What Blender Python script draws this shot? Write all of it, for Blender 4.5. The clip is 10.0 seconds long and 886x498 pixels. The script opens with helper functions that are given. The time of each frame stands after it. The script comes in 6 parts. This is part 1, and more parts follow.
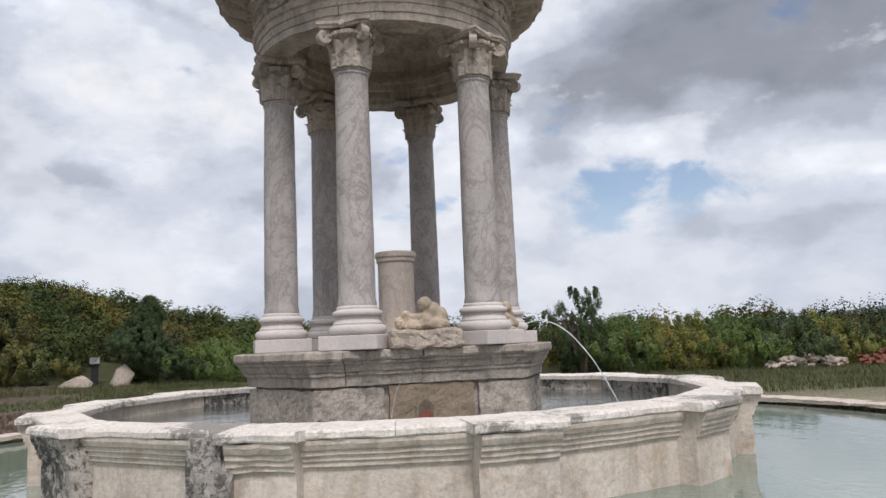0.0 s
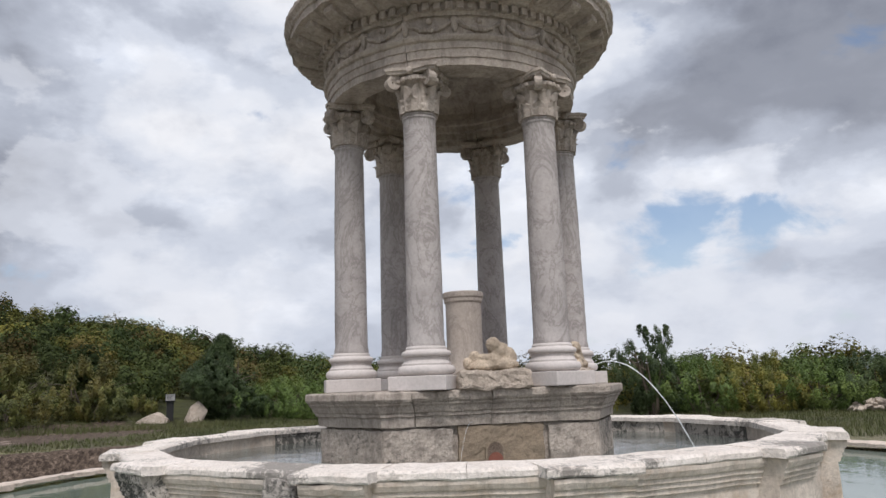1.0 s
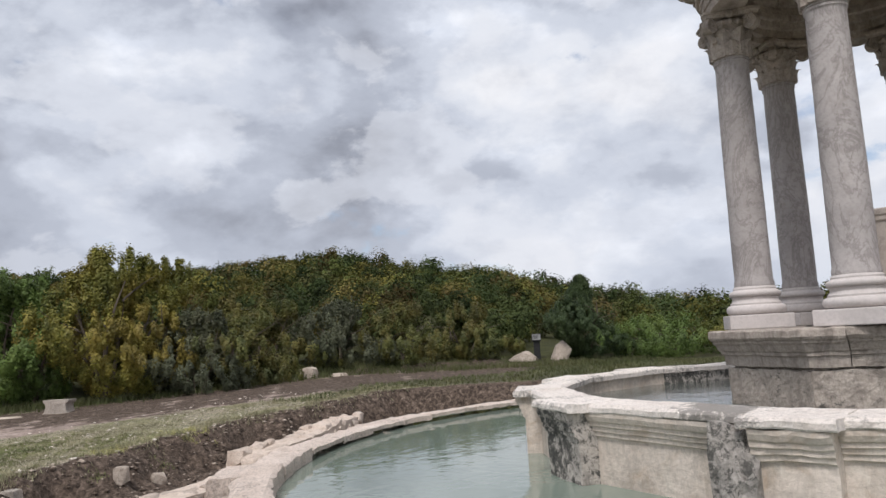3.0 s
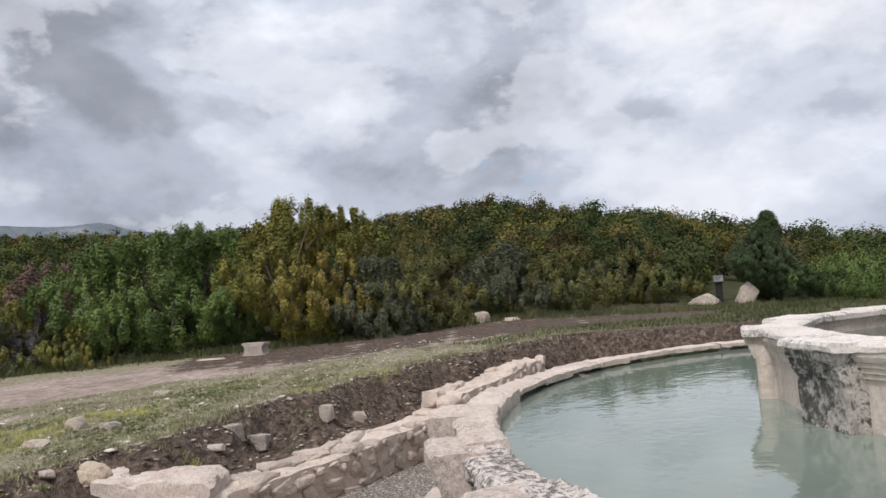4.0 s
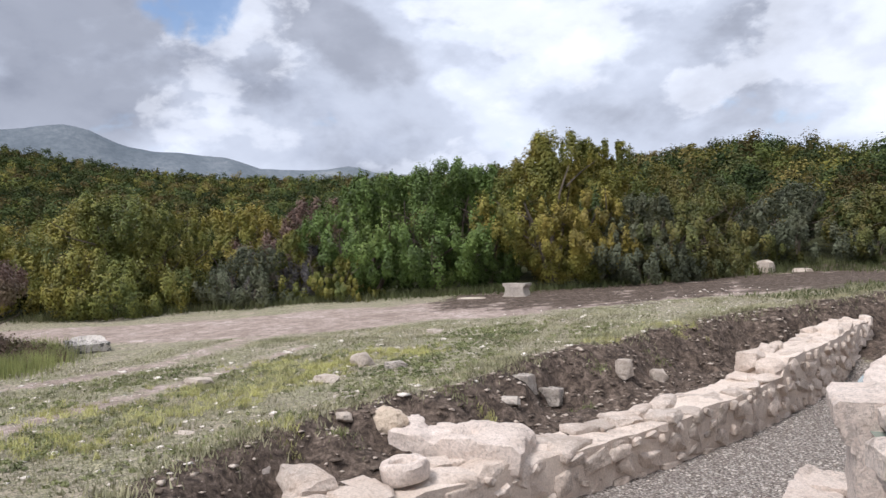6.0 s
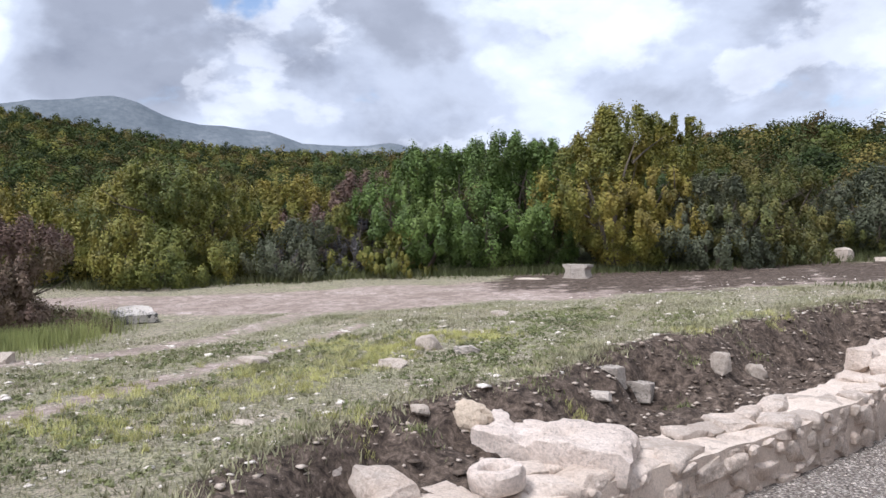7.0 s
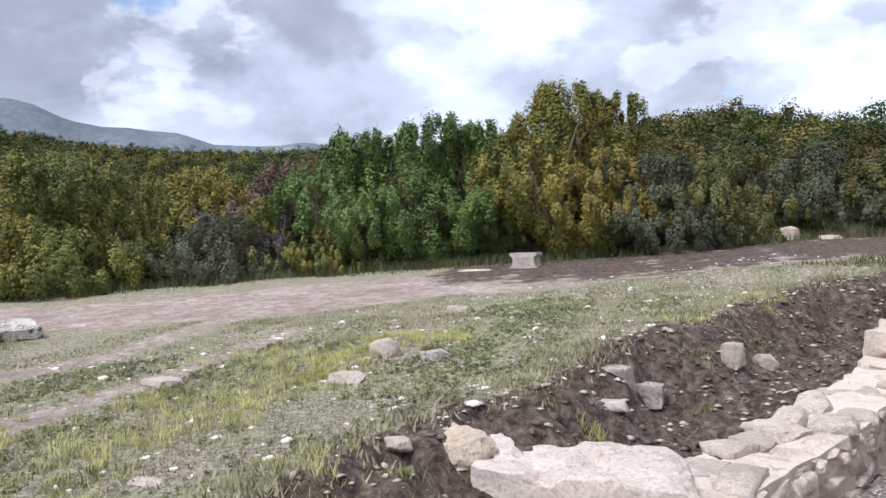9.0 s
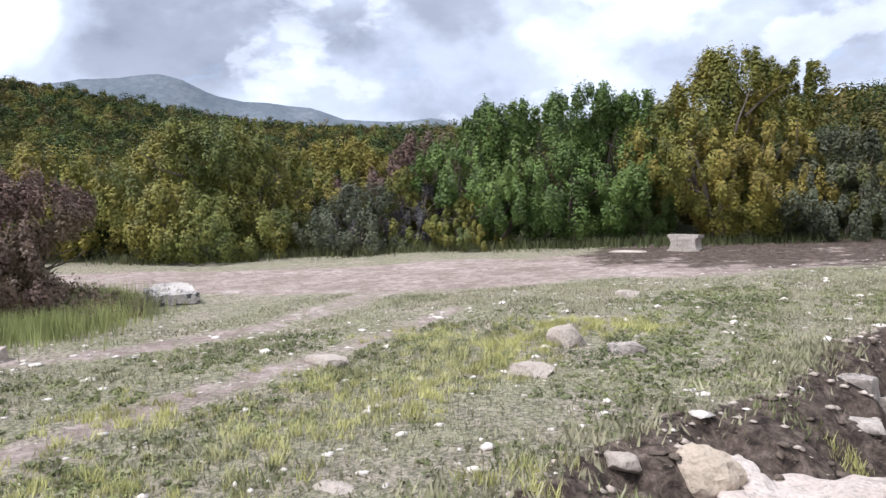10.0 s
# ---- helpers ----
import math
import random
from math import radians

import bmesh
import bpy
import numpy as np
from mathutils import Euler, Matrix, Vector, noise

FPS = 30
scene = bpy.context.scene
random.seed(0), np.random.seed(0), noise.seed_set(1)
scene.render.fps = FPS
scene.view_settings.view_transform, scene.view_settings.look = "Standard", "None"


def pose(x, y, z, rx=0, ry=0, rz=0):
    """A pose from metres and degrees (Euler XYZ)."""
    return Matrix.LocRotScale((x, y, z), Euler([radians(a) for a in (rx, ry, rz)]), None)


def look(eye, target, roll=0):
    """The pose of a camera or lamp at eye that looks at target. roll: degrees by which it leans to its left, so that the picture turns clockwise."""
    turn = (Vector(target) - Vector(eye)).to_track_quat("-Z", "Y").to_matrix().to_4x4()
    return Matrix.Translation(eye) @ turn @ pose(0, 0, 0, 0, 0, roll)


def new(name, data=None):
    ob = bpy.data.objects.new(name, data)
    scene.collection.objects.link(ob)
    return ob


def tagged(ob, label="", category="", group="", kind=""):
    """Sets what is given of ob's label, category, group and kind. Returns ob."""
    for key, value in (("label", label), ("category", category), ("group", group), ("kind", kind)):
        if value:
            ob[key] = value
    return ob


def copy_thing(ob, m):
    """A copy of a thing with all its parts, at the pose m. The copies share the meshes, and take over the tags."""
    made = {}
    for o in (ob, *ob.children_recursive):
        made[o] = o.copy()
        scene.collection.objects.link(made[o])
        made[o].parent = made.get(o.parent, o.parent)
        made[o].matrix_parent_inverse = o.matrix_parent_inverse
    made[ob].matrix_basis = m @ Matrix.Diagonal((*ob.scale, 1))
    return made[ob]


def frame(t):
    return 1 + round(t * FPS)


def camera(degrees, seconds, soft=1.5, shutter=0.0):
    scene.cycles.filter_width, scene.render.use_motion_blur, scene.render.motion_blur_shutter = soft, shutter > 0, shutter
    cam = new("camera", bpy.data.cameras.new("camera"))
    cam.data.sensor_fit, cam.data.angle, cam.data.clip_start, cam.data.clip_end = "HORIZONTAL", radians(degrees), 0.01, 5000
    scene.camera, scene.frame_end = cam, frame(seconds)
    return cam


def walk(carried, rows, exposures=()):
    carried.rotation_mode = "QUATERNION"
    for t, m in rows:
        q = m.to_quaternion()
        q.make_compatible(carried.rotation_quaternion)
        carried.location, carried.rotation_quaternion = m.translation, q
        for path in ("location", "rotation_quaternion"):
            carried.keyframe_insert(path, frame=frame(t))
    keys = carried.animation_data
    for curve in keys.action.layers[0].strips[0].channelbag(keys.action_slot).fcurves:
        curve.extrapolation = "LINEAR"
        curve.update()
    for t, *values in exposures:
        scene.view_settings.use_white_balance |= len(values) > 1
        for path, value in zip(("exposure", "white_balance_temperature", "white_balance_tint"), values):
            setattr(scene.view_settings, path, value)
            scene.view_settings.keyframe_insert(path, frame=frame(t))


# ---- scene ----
cam = camera(62.1, 10.0)
LEVEL = pose(0, 0, 0, 2.337, -0.082, 0)
PATH = [
    (0, (-0.004, -0.001, 1.657), (0.001, 1.992, 1.83), -2.4),
    (0.5, (-0.04, -0.048, 1.665), (-0.116, 1.938, 1.887), -2.1),
    (1, (-0.042, -0.061, 1.692), (-0.206, 1.912, 1.972), -2.3),
    (1.5, (-0.064, -0.049, 1.727), (-0.426, 1.892, 2.04), -3.1),
    (2, (-0.175, 0.001, 1.703), (-0.833, 1.866, 2.0), -4.1),
    (2.5, (-0.5, 0.043, 1.683), (-1.374, 1.827, 1.914), -4.4),
    (3, (-0.777, 0.102, 1.71), (-1.791, 1.818, 1.88), -4.3),
    (3.2, (-0.903, 0.102, 1.706), (-1.993, 1.772, 1.858), -4.6),
    (4.3, (-1.854, 0.172, 1.619), (-3.273, 1.581, 1.653), -5.5),
    (4.5, (-2.031, 0.202, 1.617), (-3.483, 1.577, 1.636), -5.5),
    (5, (-2.491, 0.304, 1.59), (-4.027, 1.585, 1.586), -5.0),
    (5.5, (-2.954, 0.374, 1.595), (-4.589, 1.525, 1.578), -4.4),
    (6, (-3.414, 0.394, 1.587), (-5.158, 1.373, 1.55), -4.0),
    (6.2, (-3.614, 0.425, 1.578), (-5.396, 1.331, 1.53), -3.9),
    (7.3, (-4.688, 0.423, 1.534), (-6.467, 1.331, 1.422), -1.8),
    (7.5, (-4.808, 0.447, 1.537), (-6.56, 1.404, 1.406), -1.1),
    (8, (-5.094, 0.607, 1.522), (-6.782, 1.668, 1.364), -0.4),
    (8.5, (-5.548, 0.774, 1.422), (-7.21, 1.876, 1.269), -1.3),
    (9, (-6.12, 0.826, 1.335), (-7.805, 1.898, 1.227), -4.2),
    (9.5, (-6.631, 0.832, 1.334), (-8.423, 1.713, 1.219), -3.8),
    (10, (-7.083, 0.721, 1.306), (-8.92, 1.498, 1.156), -2.8),
]
walk(cam, [(t, LEVEL @ look(eye, target, roll)) for t, eye, target, roll in PATH],
     exposures=[(0.0, -0.12, 6300, 12), (3.2, -0.12, 6300, 12), (4.5, 0.04, 6280, 13), (6.2, 0.34, 6050, 13), (7.5, 0.43, 5820, 13), (9.0, 0.46, 5820, 13), (10.0, 0.58, 5820, 13)])

# ---------------------------------------------------------------- sky and sun
SUN_EL, SUN_AZ = radians(57), radians(168)
world = bpy.data.worlds.new("sky")
scene.world = world
world.use_nodes = True
wn, wl = world.node_tree.nodes, world.node_tree.links
wn.clear()


def wnode(kind, **kw):
    n = wn.new(kind)
    for k, v in kw.items():
        n.inputs[k].default_value = v
    return n


def wmath(op, a, b=None, clamp=False):
    n = wn.new("ShaderNodeMath")
    n.operation, n.use_clamp = op, clamp
    for i, v in enumerate((a, b)):
        if v is None:
            continue
        if isinstance(v, (int, float)):
            n.inputs[i].default_value = v
        else:
            wl.new(v, n.inputs[i])
    return n.outputs[0]


def wramp(fac, stops):
    n = wn.new("ShaderNodeValToRGB")
    n.color_ramp.interpolation = "EASE"
    el = n.color_ramp.elements
    while len(el) < len(stops):
        el.new(0.5)
    for e, (p, c) in zip(el, stops):
        e.position, e.color = p, (*c, 1) if len(c) == 3 else c
    wl.new(fac, n.inputs[0])
    return n.outputs[0]


def wmix(fac, a, b, mode="MIX"):
    n = wn.new("ShaderNodeMix")
    n.data_type, n.blend_type = "RGBA", mode
    for sock, v in ((n.inputs[0], fac), (n.inputs[6], a), (n.inputs[7], b)):
        if isinstance(v, (int, float)):
            sock.default_value = v
        elif isinstance(v, tuple):
            sock.default_value = (*v, 1)
        else:
            wl.new(v, sock)
    return n.outputs[2]


tc = wn.new("ShaderNodeTexCoord").outputs["Generated"]
sep = wn.new("ShaderNodeSeparateXYZ")
wl.new(tc, sep.inputs[0])
dx, dy, dz = sep.outputs
plane = wn.new("ShaderNodeCombineXYZ")
wl.new(dx, plane.inputs[0])
wl.new(dy, plane.inputs[1])
wl.new(wmath("MULTIPLY", dz, 1.7), plane.inputs[2])


def wnoise(scale, detail, rough, distortion, offset):
    mp = wn.new("ShaderNodeMapping")
    mp.inputs["Location"].default_value = offset
    wl.new(plane.outputs[0], mp.inputs[0])
    n = wnode("ShaderNodeTexNoise", Scale=scale, Detail=detail, Roughness=rough, Distortion=distortion)
    wl.new(mp.outputs[0], n.inputs["Vector"])
    return n.outputs["Fac"]


def bank(total, bearing, elevation, width, amount):
    """Adds a soft round bank of cloud (or a thinning) to a running total."""
    b, e = radians(bearing), radians(elevation)
    dot = wn.new("ShaderNodeVectorMath")
    dot.operation = "DOT_PRODUCT"
    wl.new(tc, dot.inputs[0])
    dot.inputs[1].default_value = (-math.sin(b) * math.cos(e), math.cos(b) * math.cos(e), math.sin(e))
    near = wramp(dot.outputs["Value"], [(math.cos(radians(width * 1.6)), (0, 0, 0)), (math.cos(radians(width * 0.3)), (1, 1, 1))])
    return wmath("ADD", total, wmath("MULTIPLY", near, amount))


billow = wnoise(3.6, 11, 0.53, 0.1, (3.1, 7.4, 1.0))
mass = wnoise(2.2, 3, 0.5, 0.2, (11.3, 2.2, 0))
depth = wmath("ADD", wmath("MULTIPLY", billow, 0.68), wmath("MULTIPLY", mass, 0.32))
for cloud_bank in ((76, 13, 13, 0.03), (56, 13, 12, 0.035), (22, 20, 14, -0.03), (-20, 18, 9, 0.085), (-30, 20, 11, 0.075), (-10, 25, 8, 0.05), (-40, 14, 10, 0.04), (86, 15, 6, 0.09), (68, 15, 5, 0.05), (20, 14, 7, 0.03), (33, 14, 7, 0.03),
                   (24, 7, 5, -0.06), (71, 12, 4, -0.05), (-24, 12.5, 4, -0.07), (-15, 12.5, 4, -0.06), (-31, 13, 4, -0.05), (26, 10, 7, -0.05), (2, 13, 8, -0.02), (28, 24, 10, -0.02), (60, 12, 12, 0.045), (70, 9, 7, 0.03), (30, 20, 10, 0.04), (42, 17, 9, 0.035), (36, 12, 8, 0.02), (52, 12, 5, -0.03), (-28, 7, 6, -0.06), (24, 9, 7, -0.04), (80, 10, 6, 0.02), (33, 11, 7, 0.045)):
    depth = bank(depth, *cloud_bank)
cloud = wramp(depth, [(0.41, (0.97, 0.975, 0.985)), (0.465, (0.86, 0.885, 0.925)), (0.52, (0.70, 0.74, 0.81)), (0.575, (0.52, 0.555, 0.625)), (0.67, (0.33, 0.35, 0.40))])
puff = wramp(wmath("SUBTRACT", wnoise(5.2, 12, 0.56, 0.15, (2.7, 9.1, 4.4)), wmath("MULTIPLY", depth, 0.25)), [(0.40, (0, 0, 0)), (0.455, (0.5, 0.5, 0.5))])
cloud = wmix(puff, cloud, wmix(0.72, cloud, (0.90, 0.915, 0.945)))
# lit crowns and grey undersides of the billows
lit = wmath("SUBTRACT", wnoise(4.4, 9, 0.55, 0.12, (5.2, 1.7, 3.3)), wnoise(4.4, 9, 0.55, 0.12, (5.2, 1.7, 3.3 + 0.11)))
fine = wmath("SUBTRACT", wnoise(11.0, 8, 0.58, 0.2, (1.2, 6.7, 2.3)), wnoise(11.0, 8, 0.58, 0.2, (1.2, 6.7, 2.3 + 0.05)))
relief = wmath("ADD", wmath("MULTIPLY", lit, -0.8), wmath("MULTIPLY", fine, -0.3))
cloud = wmix(1.0, cloud, wramp(wmath("ADD", relief, 0.5), [(0.22, (0.74, 0.75, 0.78)), (0.5, (1.0, 1.0, 1.0)), (0.78, (1.26, 1.25, 1.23))]), "MULTIPLY")
sky = wn.new("ShaderNodeTexSky")
sky.sky_type, sky.sun_disc = "NISHITA", False
sky.sun_elevation, sky.sun_rotation = SUN_EL, SUN_AZ
clear = wmix(1.0, sky.outputs[0], (0.13, 0.13, 0.13), "MULTIPLY")
thin = wmath("MULTIPLY", wnoise(6.0, 8, 0.55, 0.3, (8.6, 4.9, 0)), 0.8)
for opening in ((-10.5, 10.1, 0.8, 0.075), (-12.8, 10.2, 0.8, 0.075), (-15.2, 10.35, 0.8, 0.075), (-17.6, 10.5, 0.8, 0.075), (-20, 10.6, 0.8, 0.075), (-22.4, 10.8, 0.8, 0.075), (79, 19, 2.5, 0.17)):
    thin = bank(thin, *opening)
gap = wramp(thin, [(0.50, (0, 0, 0)), (0.60, (0.85, 0.85, 0.85))])
tone = wmix(gap, cloud, clear)
veil = wramp(dz, [(0.0, (0.55, 0.55, 0.55)), (0.10, (0.25, 0.25, 0.25)), (0.22, (0, 0, 0))])
tone = wmix(veil, tone, (0.66, 0.70, 0.78))
bg = wnode("ShaderNodeBackground", Strength=1.0)
wl.new(tone, bg.inputs[0])
wl.new(bg.outputs[0], wn.new("ShaderNodeOutputWorld").inputs[0])

sun = new("sun", bpy.data.lights.new("sun", "SUN"))
sun.data.energy, sun.data.angle, sun.data.color = 3.0, radians(16), (1.0, 0.945, 0.885)
sun.matrix_world = look((math.sin(SUN_AZ) * 50, math.cos(SUN_AZ) * 50, math.tan(SUN_EL) * 50), (0, 0, 0))


# ---------------------------------------------------------------- materials
class Mat:
    """A small builder for procedural materials."""

    def __init__(self, name):
        self.m = bpy.data.materials.new(name)
        self.m.use_nodes = True
        self.n, self.l = self.m.node_tree.nodes, self.m.node_tree.links
        self.n.clear()
        self.out = self.n.new("ShaderNodeOutputMaterial")
        self.b = self.n.new("ShaderNodeBsdfPrincipled")
        self.l.new(self.b.outputs[0], self.out.inputs[0])
        self.where = self.n.new("ShaderNodeNewGeometry").outputs["Position"]

    def noise(self, scale, detail=6, rough=0.6, dist=0.0, stretch=None):
        v = self.where
        if stretch:
            mp = self.n.new("ShaderNodeMapping")
            mp.inputs["Scale"].default_value = stretch
            self.l.new(v, mp.inputs[0])
            v = mp.outputs[0]
        t = self.n.new("ShaderNodeTexNoise")
        for k, x in (("Scale", scale), ("Detail", detail), ("Roughness", rough), ("Distortion", dist)):
            t.inputs[k].default_value = x
        self.l.new(v, t.inputs["Vector"])
        return t.outputs["Fac"]

    def cells(self, scale, feature="F1"):
        t = self.n.new("ShaderNodeTexVoronoi")
        t.feature = feature
        t.inputs["Scale"].default_value = scale
        self.l.new(self.where, t.inputs["Vector"])
        return t

    def ramp(self, fac, stops, ease="LINEAR"):
        r = self.n.new("ShaderNodeValToRGB")
        r.color_ramp.interpolation = ease
        el = r.color_ramp.elements
        while len(el) < len(stops):
            el.new(0.5)
        for e, (p, c) in zip(el, stops):
            c = (c, c, c) if isinstance(c, (int, float)) else c
            e.position, e.color = p, (*c, 1)
        self.l.new(fac, r.inputs[0])
        return r.outputs[0]

    def mix(self, fac, a, b, mode="MIX"):
        x = self.n.new("ShaderNodeMix")
        x.data_type, x.blend_type = "RGBA", mode
        for s, v in ((x.inputs[0], fac), (x.inputs[6], a), (x.inputs[7], b)):
            if isinstance(v, (int, float)):
                s.default_value = v
            elif isinstance(v, tuple):
                s.default_value = (*v, 1)
            else:
                self.l.new(v, s)
        return x.outputs[2]

    def bump(self, height, strength=0.5, distance=0.02, normal=None):
        b = self.n.new("ShaderNodeBump")
        b.inputs["Strength"].default_value, b.inputs["Distance"].default_value = strength, distance
        self.l.new(height, b.inputs["Height"])
        if normal is not None:
            self.l.new(normal, b.inputs["Normal"])
        return b.outputs[0]

    def random(self, island=False):
        if island:
            return self.n.new("ShaderNodeNewGeometry").outputs["Random Per Island"]
        return self.n.new("ShaderNodeObjectInfo").outputs["Random"]

    def attr(self, name):
        a = self.n.new("ShaderNodeAttribute")
        a.attribute_name = name
        s = self.n.new("ShaderNodeSeparateColor")
        self.l.new(a.outputs["Color"], s.inputs[0])
        return s.outputs

    def done(self, colour, rough=0.85, normal=None, spec=0.3, **kw):
        for name, v in (("Base Color", colour), ("Roughness", rough)):
            if isinstance(v, (int, float)):
                self.b.inputs[name].default_value = v
            elif isinstance(v, tuple):
                self.b.inputs[name].default_value = (*v, 1)
            else:
                self.l.new(v, self.b.inputs[name])
        self.b.inputs["Specular IOR Level"].default_value = spec
        for k, v in kw.items():
            self.b.inputs[k].default_value = v
        if normal is not None:
            self.l.new(normal, self.b.inputs["Normal"])
        return self.m


def stone(name, light, dark, stain, amount=0.5, lichen=0.0, scale=1.0, veins=0.0, bump=0.5, soot=(0.06, 0.06, 0.055), drips=0.0, zoned=0.5, cut=0.53):
    """Weathered stone: broad tone, grain, stains and optional dark lichen patches."""
    k = Mat(name)
    broad = k.noise(1.3 * scale, 5, 0.6, 0.4)
    fine = k.noise(18 * scale, 8, 0.7)
    col = k.mix(k.ramp(broad, [(0.32, 0.0), (0.68, 1.0)]), dark, light)
    col = k.mix(k.ramp(k.noise(3.2 * scale, 8, 0.65, 0.6), [(0.52, 0.0), (0.68, amount)]), col, stain)
    col = k.mix(k.ramp(k.random(), [(0.0, 0.0), (1.0, 0.35)]), col, dark)
    if drips:
        run = k.noise(2.2, 8, 0.7, 0.3, (2.2, 2.2, 0.35))
        col = k.mix(k.ramp(run, [(0.50, 0.0), (0.64, drips)]), col, tuple(c * 0.5 for c in stain))
        pale = k.noise(3.1, 9, 0.75, 0.5, (1, 1, 0.6))
        col = k.mix(k.ramp(pale, [(0.54, 0.0), (0.66, drips * 0.8)]), col, tuple(min(0.85, c * 1.25) for c in light))
    if veins:
        v = k.noise(2.4, 9, 0.7, 1.6, (1, 1, 0.55))
        col = k.mix(k.ramp(v, [(0.455, 0.0), (0.495, veins), (0.535, 0.0)]), col, (0.16, 0.14, 0.13))
    if lichen:
        li = k.noise(9.0 * max(1, 0.8 * scale), 12, 0.82, 0.4)
        zone = k.noise(0.9, 3, 0.5)
        col = k.mix(k.ramp(k.mix(zoned, li, zone), [(cut, 0.0), (cut + 0.035, lichen)]), col, soot)
    col = k.mix(k.ramp(fine, [(0.34, 0.2 + 0.35 * bump), (0.56, 0.0)]), col, tuple(c * 0.5 for c in dark))
    pits = k.noise(30 * min(scale, 1.5), 5, 0.65)
    if bump > 0.3:
        col = k.mix(k.ramp(pits, [(0.30, 0.55 * bump), (0.40, 0.0)]), col, tuple(c * 0.3 for c in dark))
    nor = k.bump(k.noise(7 * scale, 10, 0.7), bump, 0.03)
    nor = k.bump(fine, bump * 0.7, 0.012, nor)
    nor = k.bump(pits, bump * 0.5, 0.006, nor)
    return k.done(col, 0.88, nor, 0.25)


PITTED = stone("pitted_lichened_rim_stone", (0.88, 0.80, 0.735), (0.72, 0.64, 0.58), (0.40, 0.345, 0.30), 0.4, 0.9, 2.2, 0, 1.0, soot=(0.07, 0.065, 0.06), zoned=0.25, cut=0.525)
MARBLE = stone("grey_veined_marble", (0.50, 0.46, 0.445), (0.37, 0.34, 0.33), (0.27, 0.24, 0.22), 0.45, 0, 1.6, 0.5, 0.25)
NEWSTONE = stone("pale_dressed_stone", (0.62, 0.57, 0.55), (0.52, 0.48, 0.46), (0.45, 0.41, 0.38), 0.3, 0, 1.5, 0, 0.15)
BEIGE = stone("beige_worn_marble", (0.50, 0.435, 0.385), (0.40, 0.35, 0.31), (0.33, 0.28, 0.24), 0.4, 0, 1.5, 0.3, 0.25)
CARVED = stone("weathered_carved_limestone", (0.54, 0.475, 0.415), (0.36, 0.31, 0.27), (0.20, 0.17, 0.145), 0.55, 0.25, 1.4, 0, 0.7, drips=0.5)
BASIN = stone("pale_basin_limestone", (0.75, 0.665, 0.585), (0.58, 0.505, 0.435), (0.42, 0.31, 0.21), 0.7, 0.22, 1.2, 0, 0.6, drips=0.3)
RIM = stone("sun_bleached_rim_limestone", (0.88, 0.82, 0.765), (0.74, 0.67, 0.61), (0.46, 0.38, 0.32), 0.45, 0.7, 1.6, 0, 0.9)
ROUGHST = stone("pitted_black_stained_stone", (0.56, 0.52, 0.475), (0.38, 0.35, 0.32), (0.14, 0.13, 0.12), 0.6, 0.9, 1.8, 0, 1.0, zoned=0.25, cut=0.51)
LICHEN = stone("pale_stone_with_black_lichen", (0.70, 0.64, 0.575), (0.50, 0.455, 0.41), (0.12, 0.11, 0.10), 0.8, 0.97, 1.0, 0, 1.0, zoned=0.35, cut=0.485)
PODIUM = stone("rough_grey_podium_stone", (0.60, 0.53, 0.46), (0.38, 0.33, 0.285), (0.16, 0.135, 0.115), 0.75, 0.85, 1.8, 0, 1.0, drips=0.35, zoned=0.4)
OCHRE = stone("ochre_podium_stone", (0.36, 0.28, 0.20), (0.26, 0.21, 0.155), (0.17, 0.13, 0.10), 0.7, 0.35, 1.8, 0, 0.8)
POOLRIM = stone("pink_cream_pool_limestone", (0.79, 0.685, 0.61), (0.64, 0.535, 0.46), (0.42, 0.33, 0.27), 0.6, 0.4, 2.2, 0, 1.0, zoned=0.25)
RUBBLE = stone("pink_cream_rubble", (0.78, 0.675, 0.59), (0.56, 0.455, 0.375), (0.38, 0.29, 0.225), 0.7, 0.3, 2.4, 0, 1.0)
MORTAR = stone("sandy_lime_mortar", (0.78, 0.67, 0.58), (0.61, 0.505, 0.42), (0.40, 0.31, 0.245), 0.6, 0, 3.0, 0, 0.8)
FIELDST = stone("pale_field_stone", (0.63, 0.545, 0.46), (0.43, 0.36, 0.30), (0.33, 0.27, 0.22), 0.5, 0.3, 2.5, 0, 0.9)
TANST = stone("warm_tan_boulder_stone", (0.70, 0.58, 0.45), (0.52, 0.42, 0.32), (0.36, 0.28, 0.21), 0.5, 0.3, 2.5, 0, 0.9)
# dug soil, and the painted shade of the podium outlet
SOIL_AND_SHADE = stone("dark_soil_and_hollow_shade", (0.24, 0.185, 0.145), (0.13, 0.098, 0.076), (0.07, 0.054, 0.043), 0.6, 0.0, 4.0, 0, 0.9)
SOILST = stone("earthy_brown_pebbles", (0.66, 0.57, 0.49), (0.38, 0.31, 0.25), (0.24, 0.18, 0.145), 0.5, 0.0, 3.0, 0, 0.4)
PEBBLE = stone("bleached_pebbles", (0.85, 0.78, 0.70), (0.66, 0.59, 0.52), (0.45, 0.39, 0.33), 0.5, 0.0, 3.0, 0, 0.4)
REDTILE = stone("red_brown_terracotta", (0.26, 0.10, 0.07), (0.19, 0.08, 0.06), (0.12, 0.06, 0.05), 0.5, 0, 4, 0, 0.3)


